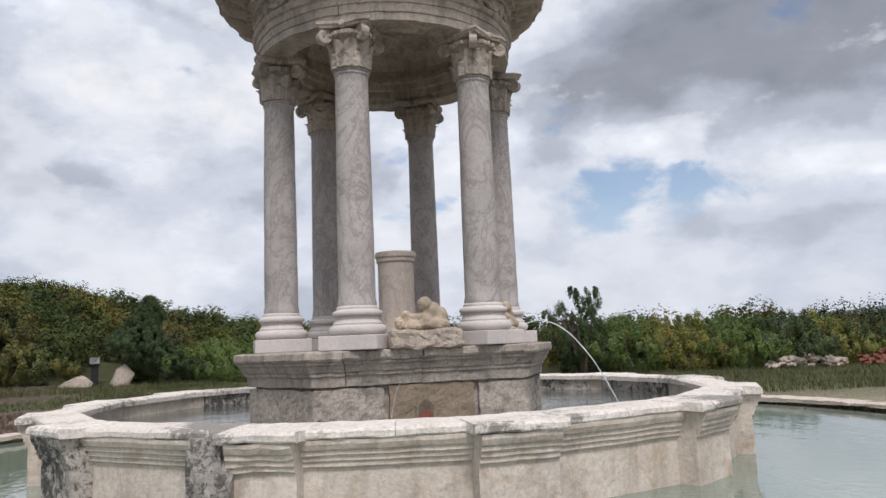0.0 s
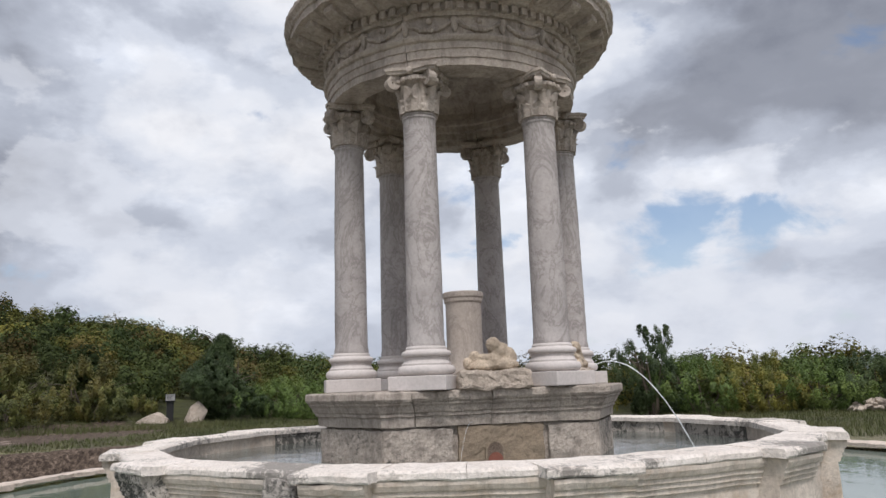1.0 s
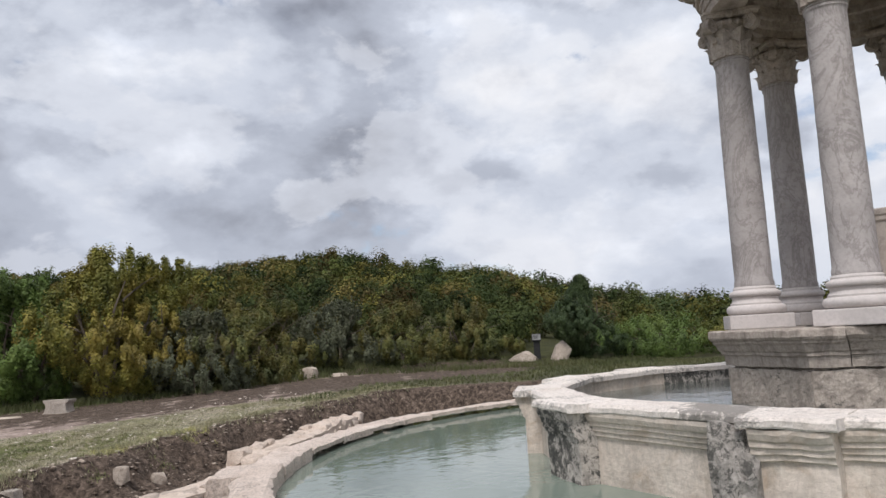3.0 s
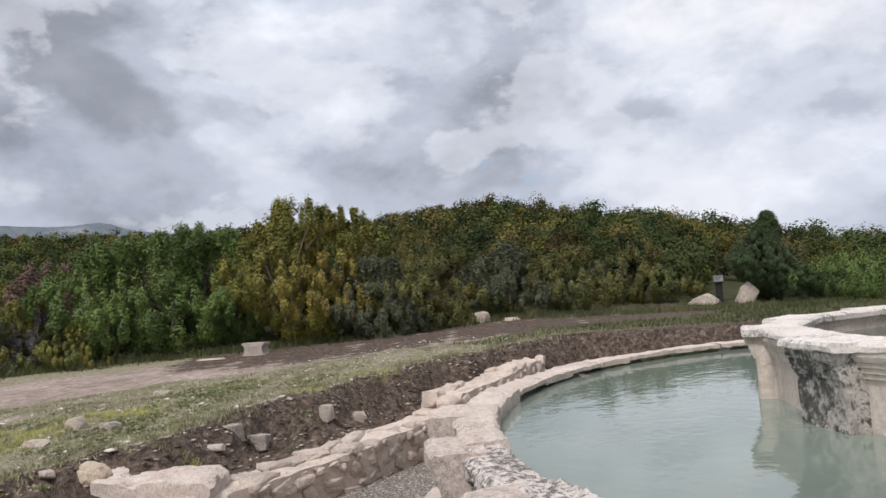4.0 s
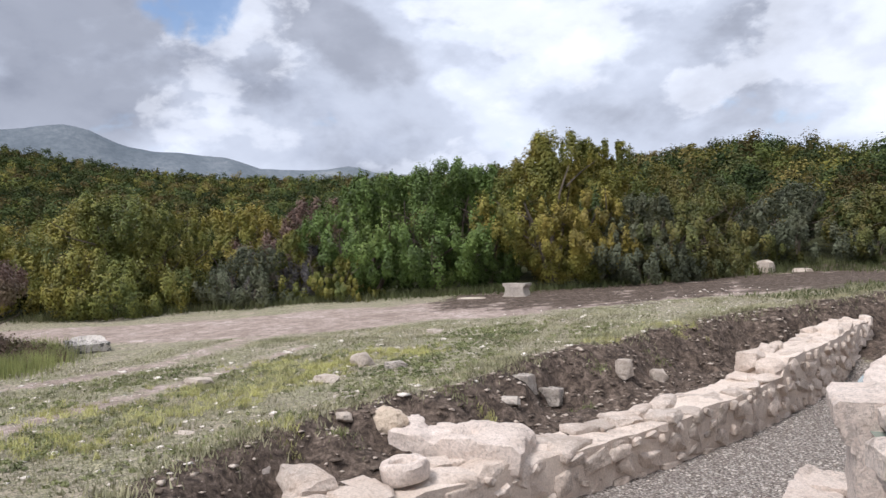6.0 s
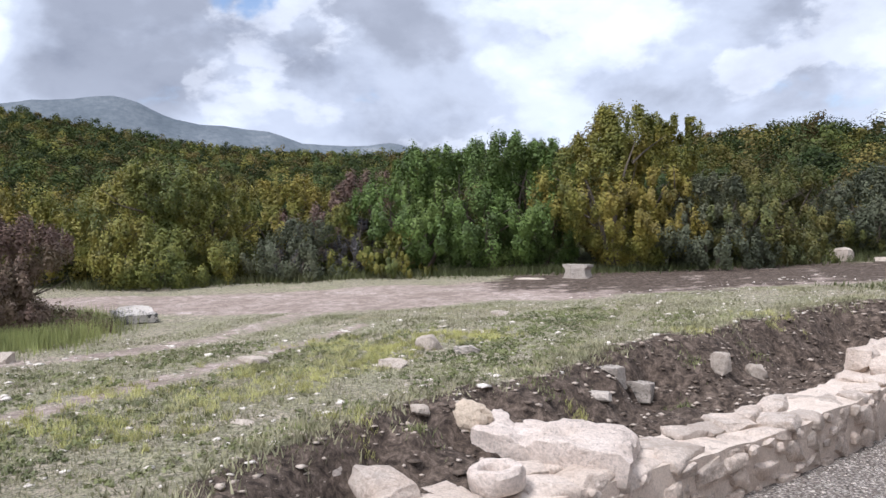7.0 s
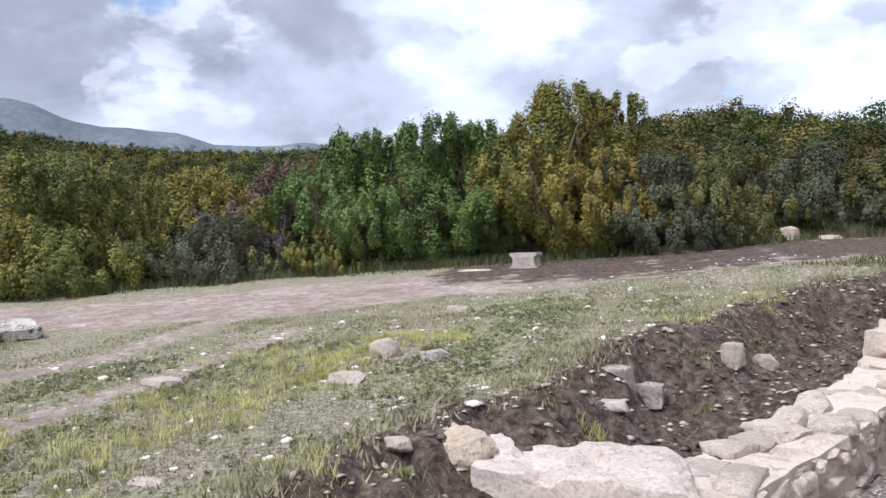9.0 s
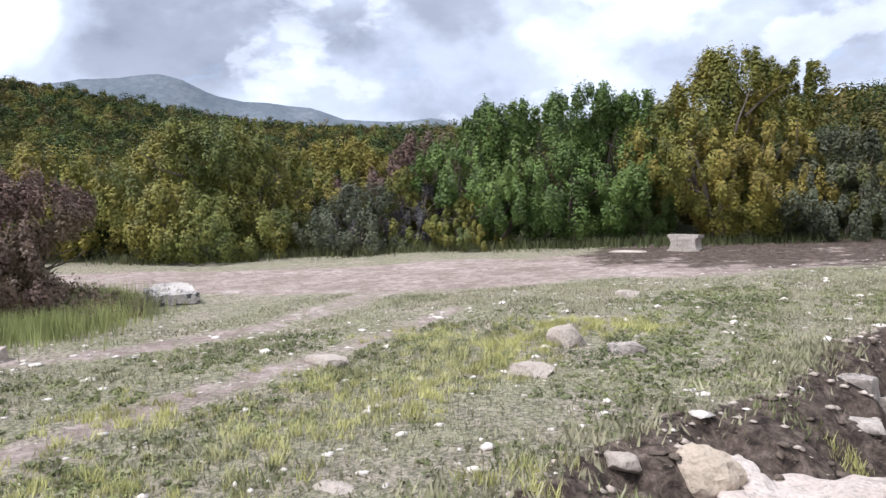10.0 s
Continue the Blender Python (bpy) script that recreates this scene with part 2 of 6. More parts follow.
def ground_material():
    k = Mat("ground_cover")
    dirt, soil, gravel = k.attr("cover")[:3]
    g1 = k.noise(1.1, 6, 0.6)
    g2 = k.noise(9, 8, 0.7)
    grass = k.ramp(k.mix(0.5, g1, g2), [(0.32, (0.52, 0.43, 0.35)), (0.44, (0.43, 0.37, 0.28)), (0.54, (0.33, 0.31, 0.20)), (0.66, (0.48, 0.435, 0.28))])
    grass = k.mix(k.ramp(k.noise(30, 8, 0.8), [(0.42, 0.85), (0.53, 0.0)]), grass, (0.055, 0.058, 0.032))
    grass = k.mix(k.ramp(k.noise(13, 9, 0.8), [(0.42, 0.65), (0.52, 0.0)]), grass, (0.085, 0.08, 0.05))
    grass = k.mix(k.ramp(k.noise(44, 6, 0.8), [(0.55, 0.0), (0.66, 0.75)]), grass, (0.55, 0.50, 0.43))
    earth = k.ramp(k.mix(0.45, k.noise(0.8, 5, 0.6), k.noise(16, 10, 0.8)), [(0.34, (0.24, 0.19, 0.16)), (0.5, (0.43, 0.345, 0.30)), (0.66, (0.62, 0.52, 0.47))])
    earth = k.mix(k.ramp(k.noise(4.5, 12, 0.78, 0.5), [(0.44, 0.7), (0.56, 0.0)]), earth, (0.20, 0.155, 0.125))
    earth = k.mix(k.ramp(k.noise(26, 8, 0.8), [(0.40, 0.7), (0.5, 0.0)]), earth, (0.13, 0.10, 0.085))
    mud = k.ramp(k.noise(9, 12, 0.8, 0.4), [(0.40, (0.028, 0.021, 0.017)), (0.52, (0.105, 0.079, 0.062)), (0.68, (0.29, 0.225, 0.18))])
    peb = k.cells(42)
    grav = k.ramp(peb.outputs["Color"], [(0.1, (0.20, 0.165, 0.14)), (0.5, (0.40, 0.345, 0.30)), (0.9, (0.66, 0.60, 0.54))])
    grav = k.mix(k.ramp(peb.outputs["Distance"], [(0.35, 0.0), (0.75, 0.75)]), grav, (0.07, 0.06, 0.055))
    edge = k.noise(5, 8, 0.7)

    def soft(mask):
        s = k.n.new("ShaderNodeMath")
        s.operation = "ADD"
        k.l.new(mask, s.inputs[0])
        k.l.new(k.ramp(edge, [(0.3, 0.0), (0.7, 0.5)]), s.inputs[1])
        return k.ramp(s.outputs[0], [(0.62, 0.0), (0.82, 1.0)])

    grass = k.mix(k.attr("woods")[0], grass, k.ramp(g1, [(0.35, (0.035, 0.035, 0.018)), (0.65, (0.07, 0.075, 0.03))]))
    col = k.mix(soft(dirt), grass, earth)
    col = k.mix(soft(soil), col, mud)
    col = k.mix(soft(gravel), col, grav)
    h = k.mix(soft(gravel), k.noise(11, 10, 0.75), k.ramp(peb.outputs["Distance"], [(0.0, 1.0), (0.8, 0.0)]))
    nor = k.bump(h, 0.9, 0.04)
    nor = k.bump(k.noise(55, 6, 0.7), 0.7, 0.012, nor)
    return k.done(col, 0.95, nor, 0.15)


def leaf_material(name, tones, gloss=0.55, crowns=False, deep=1.0):
    """Small leaves: hue drifts through the crown (or from crown to crown), each leaf has its own shade."""
    k = Mat(name)
    tones = [tuple(c * deep for c in t) for t in tones]
    big = k.mix(0.3, k.attr("tint")[0], k.noise(0.12, 3, 0.6)) if crowns else k.noise(0.55, 4, 0.6)
    n = len(tones)
    col = k.ramp(big, [(0.34 + 0.32 * i / (n - 1), c) for i, c in enumerate(tones)])
    own = k.random(island=True)
    # clump shading put into the colour: noise darkens some lumps, brightens others
    clump_shading = k.noise(2.6, 3, 0.55)
    col = k.mix(k.ramp(clump_shading, [(0.36, 0.6), (0.52, 0.0)]), col, tuple(c * 0.45 for c in tones[0]))
    col = k.mix(k.ramp(clump_shading, [(0.54, 0.0), (0.68, 0.5)]), col, tuple(min(1, c * 1.45) for c in tones[1]))
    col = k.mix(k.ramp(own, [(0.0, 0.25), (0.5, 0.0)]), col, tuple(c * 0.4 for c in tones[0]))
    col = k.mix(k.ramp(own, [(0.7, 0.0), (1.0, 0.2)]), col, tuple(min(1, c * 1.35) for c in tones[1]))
    if crowns:
        col = k.mix(1.0, col, k.ramp(k.attr("tint")[1], [(0.0, 0.55), (0.5, 1.0), (1.0, 1.65)]), "MULTIPLY")
    k.done(col, 0.75 if crowns else gloss, None, 0.08 if crowns else 0.25)
    tr = k.n.new("ShaderNodeBsdfTranslucent")
    k.l.new(col, tr.inputs[0])
    mx = k.n.new("ShaderNodeMixShader")
    mx.inputs[0].default_value = 0.18
    k.l.new(k.b.outputs[0], mx.inputs[1])
    k.l.new(tr.outputs[0], mx.inputs[2])
    k.l.new(mx.outputs[0], k.out.inputs[0])
    return k.m


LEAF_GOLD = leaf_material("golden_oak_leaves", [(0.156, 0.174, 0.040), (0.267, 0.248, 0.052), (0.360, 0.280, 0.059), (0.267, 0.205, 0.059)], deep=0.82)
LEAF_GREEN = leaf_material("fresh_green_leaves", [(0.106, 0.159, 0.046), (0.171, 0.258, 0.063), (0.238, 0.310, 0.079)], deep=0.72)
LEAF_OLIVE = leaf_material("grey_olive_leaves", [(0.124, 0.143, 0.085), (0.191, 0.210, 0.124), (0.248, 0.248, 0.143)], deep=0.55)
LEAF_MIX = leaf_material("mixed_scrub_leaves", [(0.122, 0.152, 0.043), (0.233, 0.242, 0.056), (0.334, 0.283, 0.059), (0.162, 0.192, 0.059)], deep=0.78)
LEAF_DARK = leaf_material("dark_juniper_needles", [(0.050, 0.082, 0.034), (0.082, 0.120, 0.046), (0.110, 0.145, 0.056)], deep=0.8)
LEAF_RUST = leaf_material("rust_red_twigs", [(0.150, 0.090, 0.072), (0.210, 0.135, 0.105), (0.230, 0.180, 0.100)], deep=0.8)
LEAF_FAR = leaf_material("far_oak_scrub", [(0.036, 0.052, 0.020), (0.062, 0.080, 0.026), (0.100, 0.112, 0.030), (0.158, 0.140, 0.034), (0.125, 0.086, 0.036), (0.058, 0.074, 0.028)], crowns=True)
# darker copy of the mixed scrub tones, with the shrubs' shadow in the colour
LEAF_SCRUB = leaf_material("shaded_scrub_leaves", [(0.075, 0.090, 0.032), (0.130, 0.140, 0.040), (0.175, 0.145, 0.042), (0.098, 0.110, 0.042)])
LEAF_WEED = leaf_material("small_green_weed_leaves", [(0.15, 0.17, 0.075), (0.22, 0.235, 0.10), (0.25, 0.25, 0.13)])
LEAF_GREY = leaf_material("grey_violet_twigs", [(0.085, 0.078, 0.080), (0.120, 0.112, 0.110), (0.105, 0.115, 0.085)])
GRASS = leaf_material("yellow_green_grass", [(0.36, 0.355, 0.13), (0.50, 0.48, 0.19), (0.50, 0.47, 0.26)])
VERGE = leaf_material("dark_verge_grass", [(0.11, 0.13, 0.05), (0.17, 0.19, 0.075), (0.22, 0.21, 0.10)], deep=0.62)
VERGELIGHT = leaf_material("soft_green_roadside_grass", [(0.22, 0.25, 0.09), (0.32, 0.34, 0.13), (0.36, 0.36, 0.17)])
DRYGRASS = leaf_material("dry_roadside_grass", [(0.25, 0.235, 0.14), (0.36, 0.335, 0.21), (0.27, 0.275, 0.15)])
WEED = leaf_material("grey_green_weeds", [(0.19, 0.185, 0.105), (0.27, 0.26, 0.15), (0.22, 0.23, 0.115)])


def bark_material():
    k = Mat("grey_brown_bark")
    col = k.ramp(k.noise(6, 8, 0.7, 0.3, (1, 1, 0.2)), [(0.3, (0.06, 0.05, 0.04)), (0.7, (0.17, 0.14, 0.11))])
    return k.done(col, 0.95, k.bump(k.noise(20, 8, 0.7, 0, (1, 1, 0.2)), 0.8, 0.02), 0.1)


BARK = bark_material()


def water_material(name, deep, rip, size):
    k = Mat(name)
    col = k.mix(k.ramp(k.noise(0.35, 3, 0.5), [(0.35, 0.0), (0.65, 1.0)]), deep, tuple(c * 1.3 for c in deep))
    a = k.noise(size, 3, 0.5, 0.3, (1, 0.45, 1))
    b = k.noise(size * 3.1, 2, 0.5, 0.2)
    nor = k.bump(k.mix(0.35, a, b), rip, 0.05)
    return k.done(col, 0.02, nor, 0.5, IOR=1.62)


POOLWATER = water_material("milky_green_water", (0.155, 0.19, 0.158), 0.12, 2.6)
BASINWATER = water_material("rippled_grey_water", (0.09, 0.10, 0.09), 0.35, 4.0)


def jet_material():
    k = Mat("falling_water")
    return k.done((0.85, 0.88, 0.9), 0.1, k.bump(k.noise(40, 3, 0.5), 0.6, 0.01), 0.5, IOR=1.33, Alpha=0.75)


JET = jet_material()
k = Mat("black_painted_metal")
BLACK = k.done(k.ramp(k.noise(30, 4, 0.6), [(0.3, (0.012, 0.012, 0.013)), (0.7, (0.03, 0.03, 0.03))]), 0.5)
k = Mat("white_sign_enamel")
SIGN = k.done(k.ramp(k.noise(12, 4, 0.6), [(0.3, (0.14, 0.14, 0.14)), (0.7, (0.22, 0.22, 0.21))]), 0.4)
# distance haze is painted into this blue-grey base colour
k = Mat("hazed_wooded_mountain")
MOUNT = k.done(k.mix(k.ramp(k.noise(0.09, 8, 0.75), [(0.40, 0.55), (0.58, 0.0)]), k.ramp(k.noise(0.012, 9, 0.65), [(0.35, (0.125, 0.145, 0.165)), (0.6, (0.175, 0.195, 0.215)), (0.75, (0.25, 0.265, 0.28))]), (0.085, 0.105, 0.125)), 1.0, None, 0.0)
GROUND = ground_material()


# ---------------------------------------------------------------- mesh helpers
def part(name, bm, material, parent=None, label="", smooth=False):
    me = bpy.data.meshes.new(name)
    bm.normal_update()
    bm.to_mesh(me)
    bm.free()
    me.materials.append(material)
    if smooth:
        me.shade_smooth()
        me.set_sharp_from_angle(angle=radians(32))
    ob = new(name, me)
    if parent is not None:
        ob.parent = parent
    if label:
        ob["label"] = label
    return ob


def share(name, me, m, parent=None, label=""):
    """An object of its own on a shared mesh, at the pose m within its parent."""
    ob = new(name, me)
    ob.parent = parent
    ob.matrix_local = m
    if label:
        ob["label"] = label
    return ob


def thing(name, m, label, category, group=""):
    ob = new(name)
    ob.empty_display_size = 0.2
    ob.matrix_world = m
    return tagged(ob, label, category, group)


def soup(name, verts, faces, material, smooth=False):
    """A mesh object from arrays: verts (n, 3), faces (m, 3 or 4)."""
    me = bpy.data.meshes.new(name)
    k = faces.shape[1]
    me.vertices.add(len(verts))
    me.vertices.foreach_set("co", np.ascontiguousarray(verts, np.float32).ravel())
    me.loops.add(faces.size)
    me.loops.foreach_set("vertex_index", np.ascontiguousarray(faces, np.int32).ravel())
    me.polygons.add(len(faces))
    me.polygons.foreach_set("loop_start", np.arange(0, faces.size, k, dtype=np.int32))
    me.update(calc_edges=True)
    me.materials.append(material)
    if smooth:
        me.shade_smooth()
    return new(name, me)


def lathe(bm, profile, segments=32, cap=True):
    rings = []
    for r, z in profile:
        rings.append([bm.verts.new((r * math.cos(2 * math.pi * i / segments), r * math.sin(2 * math.pi * i / segments), z)) for i in range(segments)])
    for a, b in zip(rings, rings[1:]):
        for i in range(segments):
            j = (i + 1) % segments
            bm.faces.new((a[i], a[j], b[j], b[i]))
    if cap:
        bm.faces.new(list(reversed(rings[0])))
        bm.faces.new(rings[-1])
    return bm


def box(bm, x0, x1, y0, y1, z0, z1, bevel=0.0):
    r = bmesh.ops.create_cube(bm, size=1)
    vs = r["verts"]
    bmesh.ops.scale(bm, vec=(x1 - x0, y1 - y0, z1 - z0), verts=vs)
    bmesh.ops.translate(bm, vec=((x0 + x1) / 2, (y0 + y1) / 2, (z0 + z1) / 2), verts=vs)
    if bevel:
        es = list({e for v in vs for e in v.link_edges})
        bmesh.ops.bevel(bm, geom=es, offset=bevel, segments=2, profile=0.6, affect="EDGES")
    return bm


def wear(bm, amount, scale, seed):
    off = Vector((seed * 7.13, seed * 3.71, seed * 1.37))
    for v in bm.verts:
        c = v.co * scale + off
        v.co += (noise.noise_vector(c) + 0.5 * noise.noise_vector(c * 2.7) + 0.3 * noise.noise_vector(c * 6.3)) * amount
    return bm


def split(bm, size):
    """Cut a mesh fine enough to be worn, edge by edge."""
    for _ in range(4):
        es = [e for e in bm.edges if e.calc_length() > size * 1.5]
        if not es:
            break
        bmesh.ops.subdivide_edges(bm, edges=es, cuts=1, use_grid_fill=True)
    return bm


def rock_bm(seed, cuts=0, square=0.55, rough=0.1):
    """An angular broken stone in a unit box: the hull of points on a rounded block, then worn."""
    gen = random.Random(seed * 131)
    bm = bmesh.new()
    for _ in range(30 if cuts else 22):
        p = Vector([gen.uniform(-1, 1) for _ in range(3)])
        m = max(abs(c) for c in p)
        p = (p / m * square + p.normalized() * (1 - square)) * gen.uniform(0.5 - rough, 0.53)
        bm.verts.new(p)
    r = bmesh.ops.convex_hull(bm, input=bm.verts[:])
    dead = [g for g in set(r["geom_interior"] + r["geom_unused"]) if isinstance(g, bmesh.types.BMVert) and g.is_valid]
    bmesh.ops.delete(bm, geom=dead, context="VERTS")
    if cuts:
        bmesh.ops.subdivide_edges(bm, edges=bm.edges[:], cuts=cuts, use_grid_fill=True)
    return bm


LUMPS = []
for s in range(14):
    b = rock_bm(s + 61, 1, 0.97, 0.03)
    lo = [min(v.co[i] for v in b.verts) for i in range(3)]
    hi = [max(v.co[i] for v in b.verts) for i in range(3)]
    for v in b.verts:
        v.co = Vector([(v.co[i] - lo[i]) / (hi[i] - lo[i]) - 0.5 for i in range(3)])
    bmesh.ops.subdivide_edges(b, edges=[e for e in b.edges if e.calc_length() > 0.2], cuts=1, use_grid_fill=True)
    wear(b, 0.05, 3.4, s + 2)
    me = bpy.data.meshes.new("stone")
    b.to_mesh(me)
    b.free()
    me.materials.append(RUBBLE)
    me.shade_smooth()
    me.set_sharp_from_angle(angle=radians(38))
    LUMPS.append(me)


# ---------------------------------------------------------------- the lie of the land
CX, CY = -0.634, 9.877
PX, PY, PR = CX + 0.3, CY, 7.2
WATER, BASIN_WATER = 0.32, 0.80
BEAR = [-180, -60, -10, 0, 8, 13, 20, 26, 31, 35, 40, 46, 51, 57, 63, 70, 76, 82, 87, 92, 98, 112, 180]
RISE = [0, 0.2, 0.3, 0.5, 1.0, 1.4, 3.2, 6.0, 7.1, 7.6, 9.0, 8.4, 8.2, 8.9, 11.8, 14.8, 16.6, 18.4, 21.4, 24.0, 26.5, 20, 0]
RIDGE = [85, 85, 85, 85, 85, 85, 85, 85, 85, 85, 85, 85, 88, 100, 132, 160, 175, 182, 182, 182, 182, 182, 182]
BANK_AZ = [0, 60, 100, 117, 141, 152, 167, 177, 187, 199, 208, 214, 219, 227, 236, 246, 262, 300, 360]
BANK_R = [8.25, 8.25, 8.5, 9.7, 11.7, 12.9, 11.8, 11.5, 11.2, 11.25, 11.35, 11.6, 11.95, 12.2, 11.4, 9.5, 8.9, 8.7, 8.25]


def smooth01(a):
    a = np.clip(a, 0, 1)
    return a * a * (3 - 2 * a)


def waves(x, y, s, k=0.0):
    return (np.sin(x * s + 1.3 + k) * np.cos(y * s * 1.17 + 0.4 + k) + 0.6 * np.sin(x * s * 2.3 + y * s * 1.9 + k) + 0.4 * np.cos(y * s * 4.1 - x * s * 3.3 + k)) / 2


def land(x, y):
    """Height of the open land, without the excavated hollow."""
    x, y = np.asarray(x, float), np.asarray(y, float)
    z = 0.02 + 0.03 * np.clip(y - 2, 0, 18)
    z = z * smooth01((2 - x) / 6) + 0.33 * smooth01((x + 4) / 6)
    d = np.hypot(x, y)
    bearing = np.degrees(np.arctan2(-x, y))
    hill, ridge = np.interp(bearing, BEAR, RISE), np.interp(bearing, BEAR, RIDGE)
    slope = np.clip((d - 27) / (ridge - 27), 0, 1) ** (0.9 + 0.45 * smooth01((bearing - 55) / 15))
    z = z + hill * slope * (1 - 0.7 * smooth01((d - ridge * 1.04) / (0.7 * ridge)))
    z = z + waves(x, y, 0.9) * 0.025 + waves(x, y, 5.1, 1) * 0.012 * (d < 40) + waves(x, y, 0.09, 2) * 0.35 * smooth01((d - 32) / 30)
    return z


FACE_AZ = [150, 159, 167, 177, 185, 193, 202, 207, 214, 221, 225, 238, 250, 265]
FACE_R = [11.9, 11.6, 10.55, 9.58, 9.2, 9.03, 9.19, 9.41, 9.88, 10.57, 10.9, 10.4, 9.0, 8.4]


def hollow(x, y):
    """0 on the open land, 1 within the excavated ring round the pool."""
    r = np.hypot(x - CX, y - CY)
    az = np.degrees(np.arctan2(y - CY, x - CX)) % 360
    edge = np.interp(az, BANK_AZ, BANK_R) + 0.16 * waves(x, y, 1.7) + 0.08 * waves(x, y, 4.6, 1)
    return r, az, edge


def height(x, y):
    z = land(x, y)
    r, az, edge = hollow(x, y)
    west = smooth01((az - 112) / 20) * smooth01((300 - az) / 20)
    drop = smooth01((edge + 0.08 + 0.13 * waves(x, y, 6.1, 2) - r) / (0.95 + 0.35 * waves(x, y, 1.9, 5)))
    floor = -0.37 + 0.05 * waves(x, y, 1.2, 8) + 0.22 * smooth01((az - 222) / 10) * smooth01((262 - az) / 16)
    z = z * (1 - drop * west) + (floor + 0.07 * waves(x, y, 3.0) + 0.06 * waves(x, y, 7.3, 2) + 0.045 * waves(x, y, 15.0, 4)) * drop * west
    inner = smooth01((np.interp(az, FACE_AZ, FACE_R) + 0.45 - r) / 0.3) * west
    lane = smooth01((az - 161) / 8) * smooth01((256 - az) / 12)
    z = z * (1 - inner * lane) + -0.8 * inner * lane
    return np.where(np.hypot(x - PX, y - PY) < PR + 0.3, np.minimum(z, -0.9), z)


# ground: one sheet from the pool's wall to the horizon
radii = list(np.arange(7.0, 14.0, 0.09)) + list(np.arange(14.0, 24, 0.14)) + list(np.arange(24.0, 32, 0.28))
while radii[-1] < 3000:
    radii.append(radii[-1] * 1.06)
radii = np.array(radii)
na = 640
azs = np.linspace(0, 2 * math.pi, na, endpoint=False)
RR, AA = np.meshgrid(radii, azs, indexing="ij")
GX, GY = CX + RR * np.cos(AA), CY + RR * np.sin(AA)
GZ = height(GX, GY)
idx = np.arange(len(radii) * na).reshape(len(radii), na)
nxt = np.roll(idx, -1, axis=1)
quads = np.stack([idx[:-1], idx[1:], nxt[1:], nxt[:-1]], -1).reshape(-1, 4)
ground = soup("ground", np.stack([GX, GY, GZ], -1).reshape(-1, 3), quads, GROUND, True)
tagged(ground, "patchy grass field with a dirt track and dug bank", "ground", kind="structure")
ROAD = [(-25, -6), (-21.5, -1), (-19.5, 4), (-17.8, 9), (-16.8, 14), (-15.4, 19), (-14.2, 20.8)]


def along(x, y, line):
    """Distance from points to a polyline."""
    best = np.full(np.shape(x), 1e9)
    for (ax, ay), (bx, by) in zip(line, line[1:]):
        ux, uy = bx - ax, by - ay
        t = np.clip(((x - ax) * ux + (y - ay) * uy) / (ux * ux + uy * uy), 0, 1)
        best = np.minimum(best, np.hypot(x - ax - t * ux, y - ay - t * uy))
    return best


def covers(x, y):
    r, az, edge = hollow(x, y)
    west = (az > 116) & (az < 262)
    road = smooth01((2.9 + 0.5 * waves(x, y, 0.8, 5) - along(x, y, ROAD)) / 1.6)
    ruts = np.maximum(smooth01((0.42 - along(x, y, [(-17, 4.0), (-15, 1.9), (-14.2, 0.4), (-13.9, -3)])) / 0.3), smooth01((0.36 - along(x, y, [(-15, 4.2), (-12.9, 1.7), (-11.5, 0.0), (-10.7, -3)])) / 0.3))
    dirt = np.maximum(road, (0.56 + 0.12 * waves(x, y, 3.3, 6)) * ruts)
    soil = smooth01((edge + 0.22 - r) / 0.3) * west
    muddy = smooth01((4.2 + 0.8 * waves(x, y, 0.9, 7) - along(x, y, [(-18.2, 11.5), (-17.2, 14), (-15.9, 18.5), (-13.0, 22.2)])) / 3.0)
    across = along(x, y, ROAD)
    streak = 0.35 * np.sin(across * 7.5 + 2.5 * waves(x, y, 1.1, 3)) + 1.0 * waves(x, y, 1.6, 3) + 0.7 * waves(x, y, 4.3, 2)
    soil = np.maximum(soil, muddy * (0.86 + 0.44 * streak))
    gravel = smooth01((np.interp(az, FACE_AZ, FACE_R) + 0.35 - r) / 0.25) * west * smooth01((256 - az) / 12) * smooth01((az - 161) / 8)
    return dirt, soil * (1 - gravel), gravel


cov = covers(GX.ravel(), GY.ravel())
att = ground.data.color_attributes.new("cover", "FLOAT_COLOR", "POINT")
buf = np.ones((len(GX.ravel()), 4), np.float32)
for i in range(3):
    buf[:, i] = cov[i]
att.data.foreach_set("color", buf.ravel())

# darker ground cover: the far land, and the grass beyond y 12.5
dark_cover = ground.data.color_attributes.new("woods", "FLOAT_COLOR", "POINT")
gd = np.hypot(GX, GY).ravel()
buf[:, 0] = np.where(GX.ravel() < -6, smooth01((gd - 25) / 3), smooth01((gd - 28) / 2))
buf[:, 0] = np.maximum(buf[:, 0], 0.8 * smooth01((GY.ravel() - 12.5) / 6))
dark_cover.data.foreach_set("color", buf.ravel())

# far mountains
MB = [-60, -45, -31, -25, -10, 20, 56, 62, 65.5, 67.5, 70, 72, 74.5, 76.5, 79, 81.5, 84, 86.5, 88, 90.5, 92.5, 97, 130]
MH = [40, 38, 36, 24, 14, 10, 100, 147, 159, 176, 168, 168, 173, 193, 200, 204, 215, 246, 251, 240, 235, 211, 120]
bear = np.radians(np.linspace(-75, 140, 260))
rows = []
